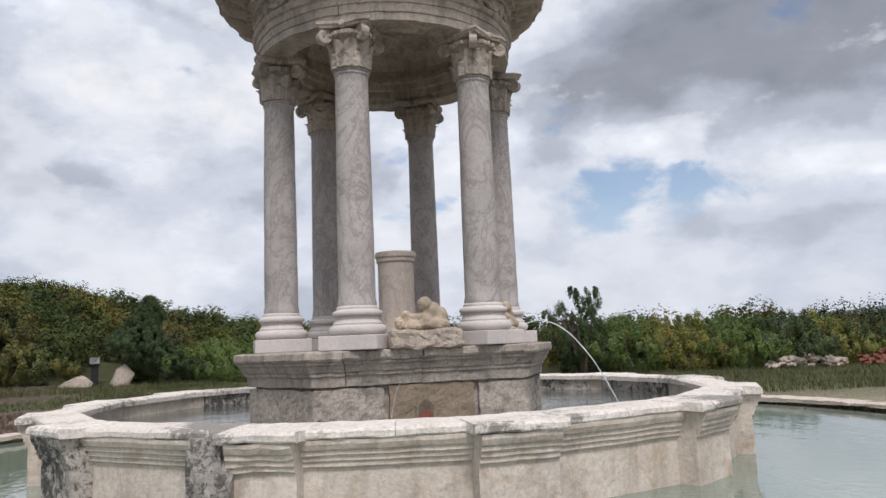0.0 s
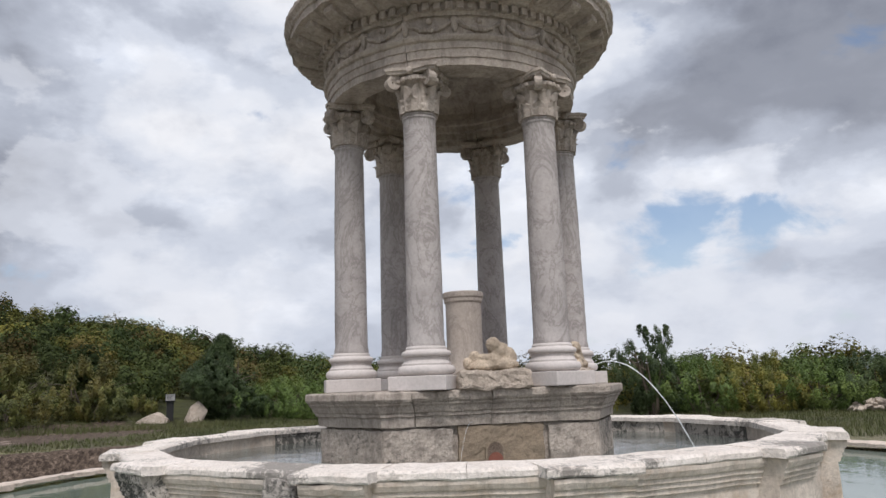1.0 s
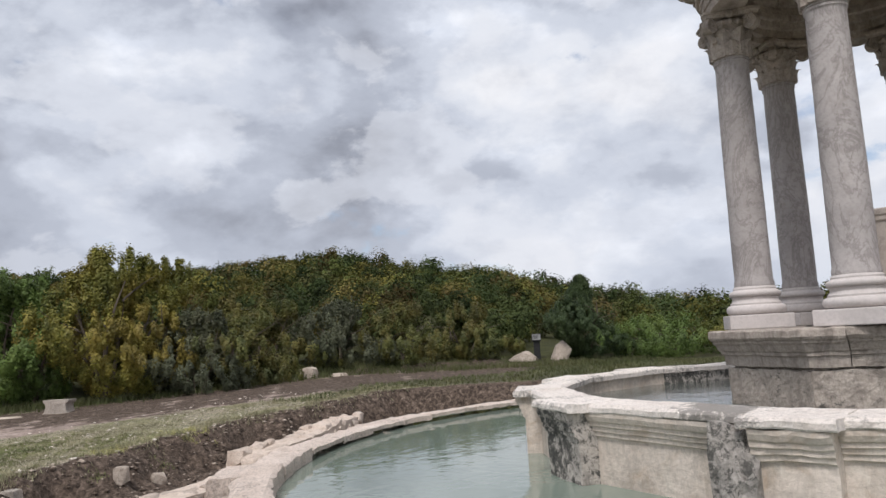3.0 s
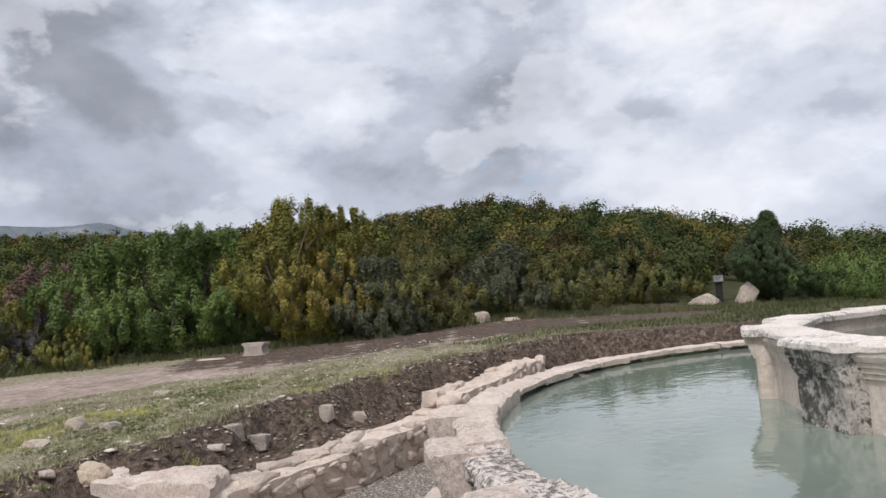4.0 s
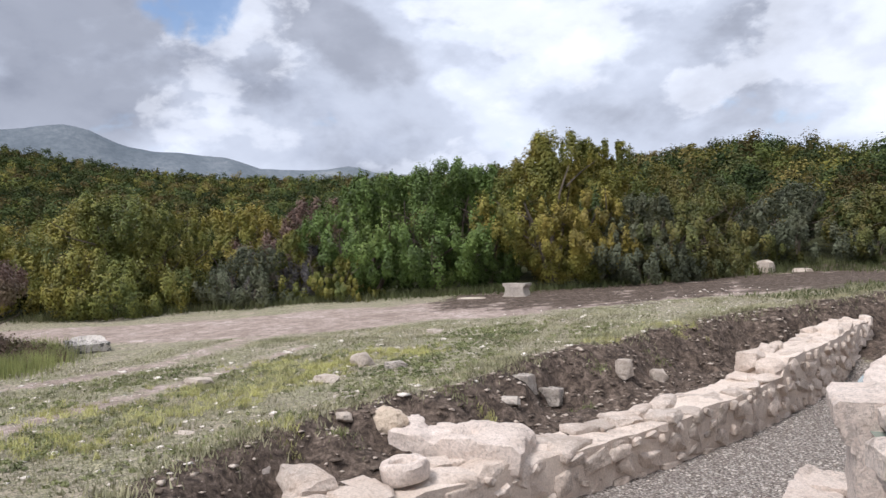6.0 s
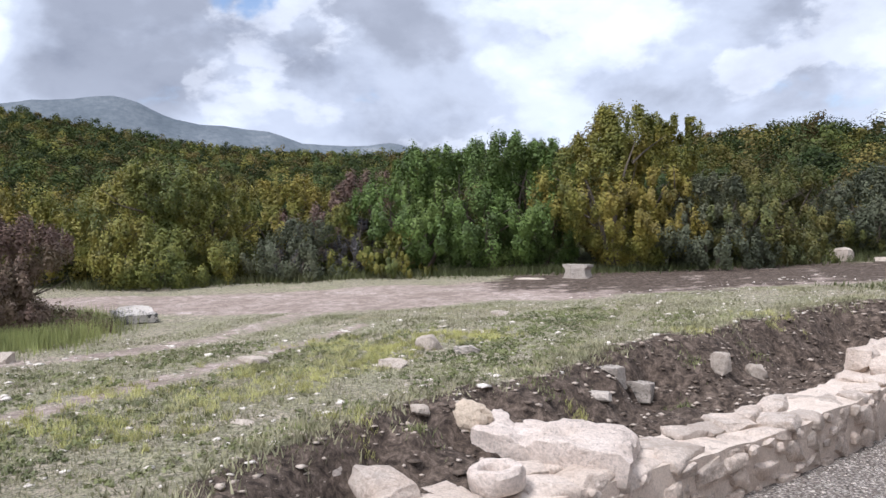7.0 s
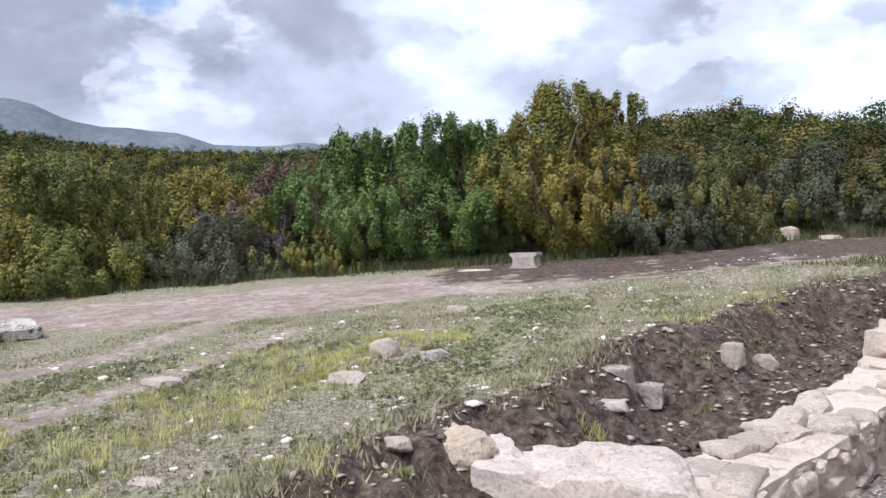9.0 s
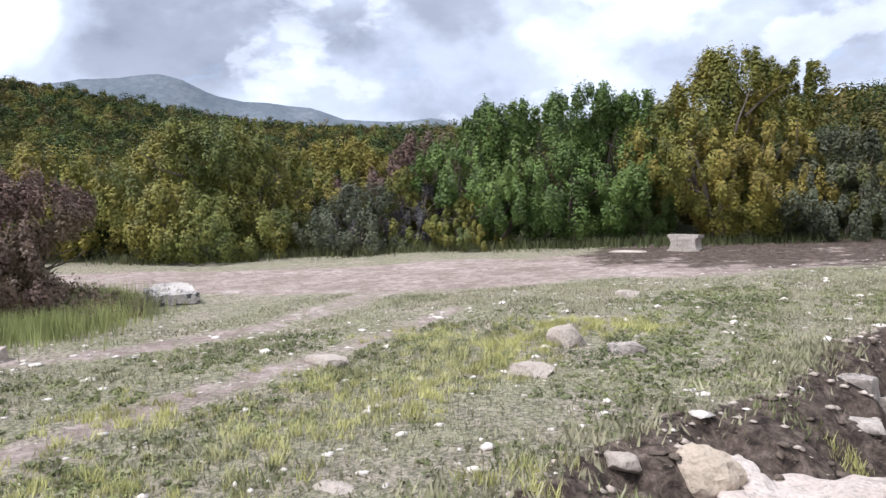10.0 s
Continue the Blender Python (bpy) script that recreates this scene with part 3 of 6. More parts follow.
for j, k2 in enumerate((0.0, 0.35, 0.7, 0.93, 1.0)):
    d = 1150 + 350 * k2
    h = np.interp(np.degrees(bear), MB, MH) * k2
    h = h + (waves(bear * 40, bear * 13 + j, 1.0) * 3 * (1.4 - k2) + waves(bear * 160, bear * 57 + j, 1.0) * 1.4) * k2 - (12 if j == 0 else 0)
    rows.append(np.stack([-np.sin(bear) * d, np.cos(bear) * d, h], -1))
rows = np.array(rows)
ii = np.arange(rows.shape[0] * rows.shape[1]).reshape(rows.shape[:2])
fq = np.stack([ii[:-1, :-1], ii[1:, :-1], ii[1:, 1:], ii[:-1, 1:]], -1).reshape(-1, 4)
tagged(soup("backdrop", rows.reshape(-1, 3), fq, MOUNT, True), "wooded mountains on the skyline, haze painted in blue-grey", "mountains", kind="structure")


# ---------------------------------------------------------------- water
def disc(name, r0, r1, z, x, y, material, seg=128):
    bm = bmesh.new()
    ring = lambda r: [bm.verts.new((x + r * math.cos(2 * math.pi * i / seg), y + r * math.sin(2 * math.pi * i / seg), z)) for i in range(seg)]
    a, b = ring(r0), ring(r1)
    for i in range(seg):
        j = (i + 1) % seg
        bm.faces.new((a[i], b[i], b[j], a[j]))
    return part(name, bm, material)


tagged(disc("water", 3.9, PR + 0.2, WATER, CX, CY, POOLWATER), "milky green still water of the outer pool", "water", kind="structure")
tagged(disc("water", 1.0, 4.05, BASIN_WATER, CX, CY, BASINWATER), "rippled grey water inside the raised basin", "water", kind="structure")
# ---------------------------------------------------------------- outer pool wall
def ring_section(bm, profile, a0, a1, steps, cx=0.0, cy=0.0):
    """Sweep a closed (radius, z) profile round an arc, with end caps."""
    cols = []
    for i in range(steps + 1):
        a = a0 + (a1 - a0) * i / steps
        cols.append([bm.verts.new((cx + r * math.cos(a), cy + r * math.sin(a), z)) for r, z in profile])
    n = len(profile)
    for p, q in zip(cols, cols[1:]):
        for i in range(n):
            j = (i + 1) % n
            bm.faces.new((p[i], q[i], q[j], p[j]))
    bm.faces.new(list(reversed(cols[0])))
    bm.faces.new(cols[-1])
    bmesh.ops.recalc_face_normals(bm, faces=bm.faces[:])
    return bm


pool_wall = thing("pool_wall", Matrix.Translation((PX, PY, 0)), "round outer pool wall of weathered pink-cream limestone blocks", "wall")
pool_wall["kind"] = "structure"
bm = bmesh.new()
ring_section(bm, [(PR - 0.02, -0.9), (PR + 0.22, -0.9), (PR + 0.22, 0.26), (PR - 0.02, 0.26)], 0, 2 * math.pi - 1e-4, 160)
part("wall_core", bm, POOLRIM, pool_wall, "plain lower courses of the pool wall")
a = 0.0
s = 0
rng = random.Random(5)
while a < 2 * math.pi - 0.02:
    step = min((0.75 + 0.55 * rng.random()) / PR, 2 * math.pi - a)
    if 2 * math.pi - a - step < 0.05:
        step = 2 * math.pi - a
    mid = math.degrees(a + step / 2)
    near = 205 < mid < 262
    top = (0.50 if near else 0.42 if mid < 60 or mid > 300 else 0.40) + rng.uniform(-0.025, 0.02)
    wide = 0.38 + rng.uniform(-0.03, 0.04) if near else 0.42 + rng.uniform(-0.07, 0.09)
    lip = rng.uniform(-0.04, 0.03)
    low = -0.02 if near else 0.24
    bm = bmesh.new()
    gap = 0.006 / PR
    prof = [(PR + lip, low + 0.2), (PR + lip, top - 0.03), (PR + lip + 0.04, top), (PR + wide - 0.05, top), (PR + wide, top - 0.04)]
    if near:
        prof += [(PR + wide, top - 0.12), (PR + wide - 0.05, top - 0.16), (PR + wide - 0.05, top - 0.20), (PR + wide - 0.09, top - 0.24), (PR + wide - 0.10, top - 0.34), (PR + wide - 0.10, low - 0.6), (PR + lip, low - 0.6)]
    else:
        prof += [(PR + wide, low + 0.2)]
    ring_section(bm, prof, a + gap, a + step - gap, 9)
    split(bm, 0.04 if near else 0.13)
    wear(bm, 0.021 if near else 0.020, 6.5, s + 0.5)
    if near:
        wear(bm, 0.010, 26.0, s + 3.5)
    part("stone_block", bm, PITTED if 228 < mid < 262 else POOLRIM, pool_wall, "pitted block with black lichen" if 228 < mid < 262 else "", True)
    a += step
    s += 1
for az, arm in ((216.2, 2.9), (228.2, 2.5), (240.3, 2.6)):
    t, arm = radians(az), radians(arm)
    bm = ring_section(bmesh.new(), [(PR + 0.2, -0.85), (PR + 0.52, -0.85), (PR + 0.52, 0.14), (PR + 0.545, 0.16), (PR + 0.545, 0.20), (PR + 0.57, 0.22), (PR + 0.57, 0.26), (PR + 0.595, 0.28), (PR + 0.595, 0.32), (PR + 0.63, 0.35), (PR + 0.63, 0.47), (PR + 0.60, 0.495), (PR + 0.2, 0.50)], t - arm, t + arm, 8)
    split(bm, 0.05)
    wear(bm, 0.016, 5.0, az)
    wear(bm, 0.007, 24.0, az)
    part("pilaster", bm, POOLRIM, pool_wall, "moulded pier standing proud of the pool wall", True)

# ---------------------------------------------------------------- raised basin
PIERS = [227.5, 259.3, 285.7, 315.2, 341.0, 369.0, 397.0, 425.0, 454.0, 482.0, 510.0, 536.0, 561.0]
SIDES = len(PIERS)
basin = thing("fountain_basin", Matrix.Translation((CX, CY, 0)), "raised polygonal fountain basin of pale moulded limestone with piers", "fountain basin")


def corner(k, r):
    t = radians(PIERS[k % SIDES])
    return Vector((r * math.cos(t), r * math.sin(t), 0))


PANEL = [(-0.30, -0.45), (0.0, -0.45), (0.0, 0.735), (0.028, 0.75), (0.028, 0.785), (0.046, 0.795), (0.046, 0.83), (0.066, 0.842), (0.066, 0.875), (0.086, 0.888), (0.104, 0.93), (0.104, 0.965), (-0.30, 0.965)]
SLAB = [(-0.34, 0.967), (0.106, 0.967), (0.116, 0.98), (0.116, 1.02), (0.095, 1.045), (-0.30, 1.055), (-0.34, 1.03)]


def straight(bm, profile, p, q, out, steps, shrink=0.0):
    """Sweep a closed (out, z) profile along the straight line from p to q."""
    u = (q - p).normalized()
    p, q = p + u * shrink, q - u * shrink
    cols = []
    for i in range(steps + 1):
        c = p.lerp(q, i / steps)
        cols.append([bm.verts.new(c + out * o + Vector((0, 0, z))) for o, z in profile])
    n = len(profile)
    for a, b in zip(cols, cols[1:]):
        for i in range(n):
            j = (i + 1) % n
            bm.faces.new((a[i], b[i], b[j], a[j]))
    bm.faces.new(list(reversed(cols[0])))
    bm.faces.new(cols[-1])
    bmesh.ops.recalc_face_normals(bm, faces=bm.faces[:])
    return bm


for k in range(SIDES):
    p, q = corner(k, 4.20), corner(k + 1, 4.20)
    out = ((p + q) / 2).normalized()
    bm = straight(bmesh.new(), PANEL, p, q, out, 10, 0.0)
    wear(bm, 0.008, 3.0, k)
    part("wall_panel", bm, LICHEN if k in (5, 6, 9) else BASIN, basin)
    cuts = [0.0, 0.47 + 0.06 * math.sin(k), 1.0]
    for n, (c0, c1) in enumerate(zip(cuts, cuts[1:])):
        bm = straight(bmesh.new(), SLAB, p.lerp(q, c0), p.lerp(q, c1), out, 9, 0.002)
        split(bm, 0.09)
        worn = 0.014 if (k, n) in ((1, 0), (4, 1), (12, 0), (8, 0), (6, 1)) else 0.009
        wear(bm, worn, 5.0, k * 2)
        part("rim_slab", bm, RIM, basin)
    # pier at the corner, proud of the panels
    t = radians(PIERS[k])
    side = Vector((-math.sin(t), math.cos(t), 0))
    rad = Vector((math.cos(t), math.sin(t), 0))
    half = 0.33 if k != 1 else 0.27
    mat_pier = LICHEN if k in (0,) else BASIN
    pier = [(o + 0.14 if o > -0.2 else o, z) for o, z in PANEL]
    bm = straight(bmesh.new(), pier, rad * 4.16 - side * half, rad * 4.16 + side * half, rad, 8)
    bmesh.ops.subdivide_edges(bm, edges=[e for e in bm.edges if e.calc_length() > 0.25], cuts=2, use_grid_fill=True)
    split(bm, 0.09)
    wear(bm, 0.014 if k in (0, 1) else 0.007, 6.0, k + 40)
    part("pier", bm, mat_pier, basin, "pitted black-stained pier" if k == 0 else "")
    cap = [(o + 0.15 if o > -0.2 else o, z + 0.004) for o, z in SLAB]
    bm = straight(bmesh.new(), cap, rad * 4.16 - side * (half + 0.06), rad * 4.16 + side * (half + 0.06), rad, 8)
    bmesh.ops.subdivide_edges(bm, edges=[e for e in bm.edges if e.calc_length() > 0.2], cuts=1, use_grid_fill=True)
    split(bm, 0.09)
    wear(bm, 0.015 if k in (0, 1) else 0.009, 6.0, k + 60)
    part("pier_cap", bm, RIM, basin)
# a broken upright slab set against the wall beside the second pier
t = radians(254.4)
slab = thing("broken_slab", Matrix.Translation((CX + 4.33 * math.cos(t), CY + 4.33 * math.sin(t), 0.0)) @ Matrix.Rotation(t, 4, "Z"), "pitted broken stone slab upright against the basin wall", "stone slab")
bm = rock_bm(71, 5, 0.9, 0.03)
bmesh.ops.scale(bm, vec=(0.36, 0.29, 1.55), verts=bm.verts[:])
bmesh.ops.translate(bm, vec=(0, 0, 0.28), verts=bm.verts[:])
for v in bm.verts:
    if v.co.z > 0.7:
        v.co.z -= 0.10 * (0.5 + 0.5 * math.sin(v.co.y * 17 + 1)) + 0.08 * (v.co.y > 0.06)
wear(bm, 0.028, 7, 3)
part("slab_body", bm, ROUGHST, slab)
bm = box(bmesh.new(), 0.12, 0.205, -0.05, 0.10, 0.15, 0.40, 0.01)
part("tile_spout", bm, REDTILE, slab, "red-brown terracotta spout")

# ---------------------------------------------------------------- podium
podium = thing("podium", Matrix.Translation((CX - 0.03, CY, 0)), "six-sided podium of rough grey stone blocks under the columns", "podium")
FRONT, DEPTH, HALF = 286.0, 1.47, 1.265
NORMALS = [Vector((math.cos(radians(FRONT + 60 * k)), math.sin(radians(FRONT + 60 * k)), 0)) for k in range(6)]


def hexa(k, o=0.0):
    """Corner k of the podium's plan (three long and three short sides), set out by o."""
    j, end = divmod(k % 6, 2)
    n = NORMALS[2 * j]
    side = Vector((-n.y, n.x, 0))
    p = n * DEPTH + side * (HALF if end else -HALF)
    m = NORMALS[(2 * j + 1) % 6] if end else NORMALS[(2 * j - 1) % 6]
    return p + (n + m) * (o / (1 + n.dot(m)))


bm = bmesh.new()
lo = [bm.verts.new(hexa(k, -0.06) + Vector((0, 0, 0.4))) for k in range(6)]
hi = [bm.verts.new(hexa(k, -0.06) + Vector((0, 0, 1.605))) for k in range(6)]
for k in range(6):
    bm.faces.new((lo[k], lo[(k + 1) % 6], hi[(k + 1) % 6], hi[k]))
bm.faces.new(hi)
part("core", bm, PODIUM, podium, "dark joint filling between the blocks")
CROWN = [(-0.6, 1.225), (0.02, 1.225), (0.03, 1.33), (0.055, 1.345), (0.055, 1.375), (0.075, 1.39), (0.10, 1.45), (0.125, 1.475), (0.125, 1.495), (0.15, 1.51), (0.165, 1.535), (0.165, 1.60), (0.15, 1.615), (-0.6, 1.62)]
for k in range(6):
    p, q = hexa(k), hexa(k + 1)
    out = NORMALS[k]
    long_side = k % 2 == 0
    for n, (c0, c1) in enumerate(((0, 0.312), (0.335, 0.735), (0.755, 1.0)) if long_side else ((0.0, 1.0),)):
        bm = bmesh.new()
        a, b = p.lerp(q, c0), p.lerp(q, c1)
        top = (1.195, 1.215, 1.19)[n]
        straight(bm, [(-0.3, 0.45), (0.0, 0.45), (0.0, top), (-0.3, top)], a, b, out, 7, 0.006)
        split(bm, 0.055)
        wear(bm, 0.017, 7.0, k * 5 + n)
        part("stone_block", bm, OCHRE if (k == 0 and n == 1) else PODIUM, podium)
    for n, (c0, c1) in enumerate(((0, 0.145), (0.15, 0.485), (0.488, 1.0)) if long_side else ((0, 1.0),)):
        bm = bmesh.new()
        cols = []
        steps = 16
        for i in range(steps + 1):
            f = c0 + (c1 - c0) * i / steps
            cols.append([bm.verts.new(hexa(k, o).lerp(hexa(k + 1, o), f) + Vector((0, 0, z))) for o, z in CROWN])
        m = len(CROWN)
        for a, b in zip(cols, cols[1:]):
            for i in range(m):
                bm.faces.new((a[i], b[i], b[(i + 1) % m], a[(i + 1) % m]))
        bm.faces.new(list(reversed(cols[0])))
        bm.faces.new(cols[-1])
        bmesh.ops.recalc_face_normals(bm, faces=bm.faces[:])
        wear(bm, 0.011, 8.0, k * 3 + n + 90)
        part("crown_block", bm, CARVED if n == 0 else PODIUM, podium)
# arched outlet in the ochre block
p, q = hexa(0), hexa(1)
out = NORMALS[0]
along_v = (q - p).normalized()
c = p.lerp(q, 0.50)


def arch(bm, w, z0, zs, depth0, depth1):
    pts = [(-w, z0), (w, z0)] + [(w * math.cos(radians(d)), zs + w * math.sin(radians(d))) for d in range(0, 181, 15)]
    f = [bm.verts.new(c + along_v * u + out * depth1 + Vector((0, 0, z))) for u, z in pts]
    g = [bm.verts.new(c + along_v * u + out * depth0 + Vector((0, 0, z))) for u, z in pts]
    bm.faces.new(f)
    for i in range(len(pts)):
        j = (i + 1) % len(pts)
        bm.faces.new((f[i], g[i], g[j], f[j]))
    bmesh.ops.recalc_face_normals(bm, faces=bm.faces[:])
    return bm


part("outlet_surround", arch(bmesh.new(), 0.115, 0.72, 0.925, -0.05, 0.026), OCHRE, podium, "arched stone surround")
# no opening is cut: a dark panel stands in for the hollow's shade
part("outlet_hollow", arch(bmesh.new(), 0.088, 0.72, 0.935, -0.05, 0.030), SOIL_AND_SHADE, podium, "dark arched panel painted as the outlet's shaded hollow")
part("outlet_door", arch(bmesh.new(), 0.084, 0.70, 0.83, -0.05, 0.036), REDTILE, podium, "red-brown outlet tile")

# ---------------------------------------------------------------- columns
COL_R, COL_A = 1.527, 196.27
Z_PLINTH, Z_BASE, Z_SHAFT, Z_NECK, Z_TOP = 1.622, 1.785, 2.12, 4.90, 5.45
column = thing("column", Matrix.Identity(4), "grey veined marble column with pale base and carved composite capital", "column", "columns of the round temple")
part("plinth", box(bmesh.new(), -0.345, 0.345, -0.345, 0.345, Z_PLINTH, Z_BASE, 0.012), NEWSTONE, column, "pale square plinth")
prof = [(0.30, Z_BASE)]
for i in range(9):
    t = -math.pi / 2 + math.pi * i / 8
    prof.append((0.283 + 0.05 * math.cos(t), Z_BASE + 0.06 + 0.055 * math.sin(t)))
prof += [(0.285, Z_BASE + 0.135), (0.268, Z_BASE + 0.15), (0.256, Z_BASE + 0.175), (0.262, Z_BASE + 0.20), (0.272, Z_BASE + 0.205)]
for i in range(7):
    t = -math.pi / 2 + math.pi * i / 6
    prof.append((0.258 + 0.032 * math.cos(t), Z_BASE + 0.245 + 0.034 * math.sin(t)))
prof += [(0.245, Z_BASE + 0.285), (0.238, Z_BASE + 0.295), (0.240, Z_BASE + 0.31), (0.232, Z_BASE + 0.325), (0.214, Z_SHAFT + 0.004)]
part("base", lathe(bmesh.new(), prof, 40), NEWSTONE, column, "pale moulded column base", True)
prof = [(0.225, Z_SHAFT), (0.225, Z_SHAFT + 0.04), (0.214, Z_SHAFT + 0.08)]
for i in range(1, 13):
    f = i / 12
    prof.append((0.213 - 0.018 * f ** 1.6, Z_SHAFT + 0.08 + (Z_NECK - Z_SHAFT - 0.16) * f))
prof += [(0.199, Z_NECK - 0.06), (0.208, Z_NECK - 0.05), (0.208, Z_NECK - 0.03), (0.199, Z_NECK - 0.02), (0.21, Z_NECK - 0.012), (0.212, Z_NECK + 0.004)]
bm = lathe(bmesh.new(), prof, 36)
wear(bm, 0.004, 3.0, 2)
part("shaft", bm, MARBLE, column, "grey veined marble shaft", True)
H = Z_TOP - Z_NECK
bell = lathe(bmesh.new(), [(0.20, Z_NECK), (0.20, Z_NECK + 0.05 * H), (0.203, Z_NECK + 0.3 * H), (0.212, Z_NECK + 0.55 * H), (0.24, Z_NECK + 0.66 * H), (0.285, Z_NECK + 0.72 * H), (0.285, Z_NECK + 0.78 * H), (0.25, Z_NECK + 0.84 * H)], 32)
capital = part("capital", bell, CARVED, column, "weathered carved leaf capital", True)


def leaf_shape(width, tall, lean, curl):
    """A lobed acanthus leaf rising at x = 0 and curling outwards at the tip."""
    bm = bmesh.new()
    rows = []
    for i in range(9):
        f = i / 8
        w = width * (0.75 + 0.35 * math.sin(f * math.pi * 0.9)) * (1.0 if f < 0.75 else 1.0 - (f - 0.75) * 2.6)
        w *= 1 + 0.16 * math.cos(f * math.pi * 6)
        x = lean * f + curl * max(0, f - 0.6) ** 1.6 * 3.6
        z = tall * (f if f < 0.85 else 0.85 + (f - 0.85) * 0.15) - 0.25 * curl * max(0, f - 0.85)
        front = [bm.verts.new((x + 0.022 * (1 - abs(u)) - 0.02 * u * u, w * u, z)) for u in (-1, -0.5, 0, 0.5, 1)]
        back = [bm.verts.new((x - 0.045, w * u, z - 0.006)) for u in (0.9, -0.9)]
        rows.append(front + back)
    for a, b in zip(rows, rows[1:]):
        for i in range(7):
            bm.faces.new((a[i], a[(i + 1) % 7], b[(i + 1) % 7], b[i]))
    bm.faces.new(list(reversed(rows[0])))
    bm.faces.new(rows[-1])
    bmesh.ops.recalc_face_normals(bm, faces=bm.faces[:])
    return bm


small = part("leaf", leaf_shape(0.088, 0.36 * H, 0.012, 0.055), CARVED, capital)
small.matrix_local = Matrix.Translation((0.228, 0, Z_NECK + 0.01))
for k in range(1, 8):
    share("leaf", small.data, Matrix.Rotation(radians(45 * k), 4, "Z") @ Matrix.Translation((0.228, 0, Z_NECK + 0.01)), capital)
tall_leaf = part("leaf", leaf_shape(0.080, 0.66 * H, 0.03, 0.065), CARVED, capital)
tall_leaf.matrix_local = Matrix.Rotation(radians(22.5), 4, "Z") @ Matrix.Translation((0.218, 0, Z_NECK + 0.02))
for k in range(1, 8):
    share("leaf", tall_leaf.data, Matrix.Rotation(radians(22.5 + 45 * k), 4, "Z") @ Matrix.Translation((0.218, 0, Z_NECK + 0.02)), capital)
# egg-and-dart ring
bm = bmesh.new()
for k in range(20):
    t = 2 * math.pi * k / 20
    r = bmesh.ops.create_icosphere(bm, subdivisions=1, radius=0.036)
    bmesh.ops.scale(bm, vec=(1, 0.8, 1.15), verts=r["verts"])
    bmesh.ops.translate(bm, vec=(0.285, 0, Z_NECK + 0.73 * H), verts=r["verts"])
    bmesh.ops.rotate(bm, matrix=Matrix.Rotation(t, 3, "Z"), verts=r["verts"])
part("egg_moulding", bm, CARVED, capital)
# volutes at the four corners
bm = bmesh.new()
prev = None
for i in range(34):
    t = i / 33 * 2.35 * 2 * math.pi
    r = 0.085 * (1 - 0.82 * i / 33)
    cxx, czz = 0.350 + r * math.cos(t + 1.9), Z_NECK + 0.70 * H + r * math.sin(t + 1.9)
    w, h = 0.052 - 0.018 * i / 33, 0.016
    ring2 = [bm.verts.new((cxx + h * math.cos(t + 1.9) * s2, w * s1, czz + h * math.sin(t + 1.9) * s2)) for s1, s2 in ((-1, -1), (1, -1), (1, 1), (-1, 1))]
    if prev:
        for j in range(4):
            bm.faces.new((prev[j], prev[(j + 1) % 4], ring2[(j + 1) % 4], ring2[j]))
    else:
        bm.faces.new(ring2)
    prev = ring2
bm.faces.new(prev)
r = bmesh.ops.create_cone(bm, cap_ends=True, segments=14, radius1=0.06, radius2=0.06, depth=0.05)
bmesh.ops.rotate(bm, matrix=Matrix.Rotation(math.pi / 2, 3, "X"), verts=r["verts"])
bmesh.ops.translate(bm, vec=(0.350, 0, Z_NECK + 0.70 * H), verts=r["verts"])
r = bmesh.ops.create_cube(bm, size=1)
bmesh.ops.scale(bm, vec=(0.22, 0.08, 0.05), verts=r["verts"])
bmesh.ops.translate(bm, vec=(0.28, 0, Z_NECK + 0.84 * H), verts=r["verts"])
bmesh.ops.recalc_face_normals(bm, faces=bm.faces[:])
vol = part("volute", bm, CARVED, capital)
vol.matrix_local = Matrix.Rotation(radians(45), 4, "Z")
for k in range(1, 4):
    share("volute", vol.data, Matrix.Rotation(radians(45 + 90 * k), 4, "Z"), capital)
# abacus with hollow sides and a rosette on each
bm = bmesh.new()
outl = []
for k in range(4):
    for i in range(10):
        f = i / 10
        a0, a1 = radians(45 + 90 * k + 4), radians(45 + 90 * (k + 1) - 4)
        x = math.cos(a0) * (1 - f) + math.cos(a1) * f
        y = math.sin(a0) * (1 - f) + math.sin(a1) * f
        dip = 1 - 0.15 * math.sin(math.pi * f)
        outl.append((x * 0.455 * dip, y * 0.455 * dip))
lev = [(0.93, Z_NECK + 0.865 * H), (0.95, Z_NECK + 0.92 * H), (1.0, Z_NECK + 0.935 * H), (1.0, Z_TOP)]
rings = [[bm.verts.new((x * s3, y * s3, z)) for x, y in outl] for s3, z in lev]
for a, b in zip(rings, rings[1:]):
    for i in range(len(outl)):
        j = (i + 1) % len(outl)
        bm.faces.new((a[i], a[j], b[j], b[i]))
bm.faces.new(list(reversed(rings[0])))
bm.faces.new(rings[-1])
part("abacus", bm, CARVED, capital)
bm = bmesh.new()
bmesh.ops.create_icosphere(bm, subdivisions=2, radius=0.05)
wear(bm, 0.012, 20, 4)
ros = part("rosette", bm, CARVED, capital)
ros.matrix_local = Matrix.Translation((0.285, 0, Z_NECK + 0.92 * H))
for k in range(1, 4):
    share("rosette", ros.data, Matrix.Rotation(radians(90 * k), 4, "Z") @ Matrix.Translation((0.285, 0, Z_NECK + 0.92 * H)), capital)
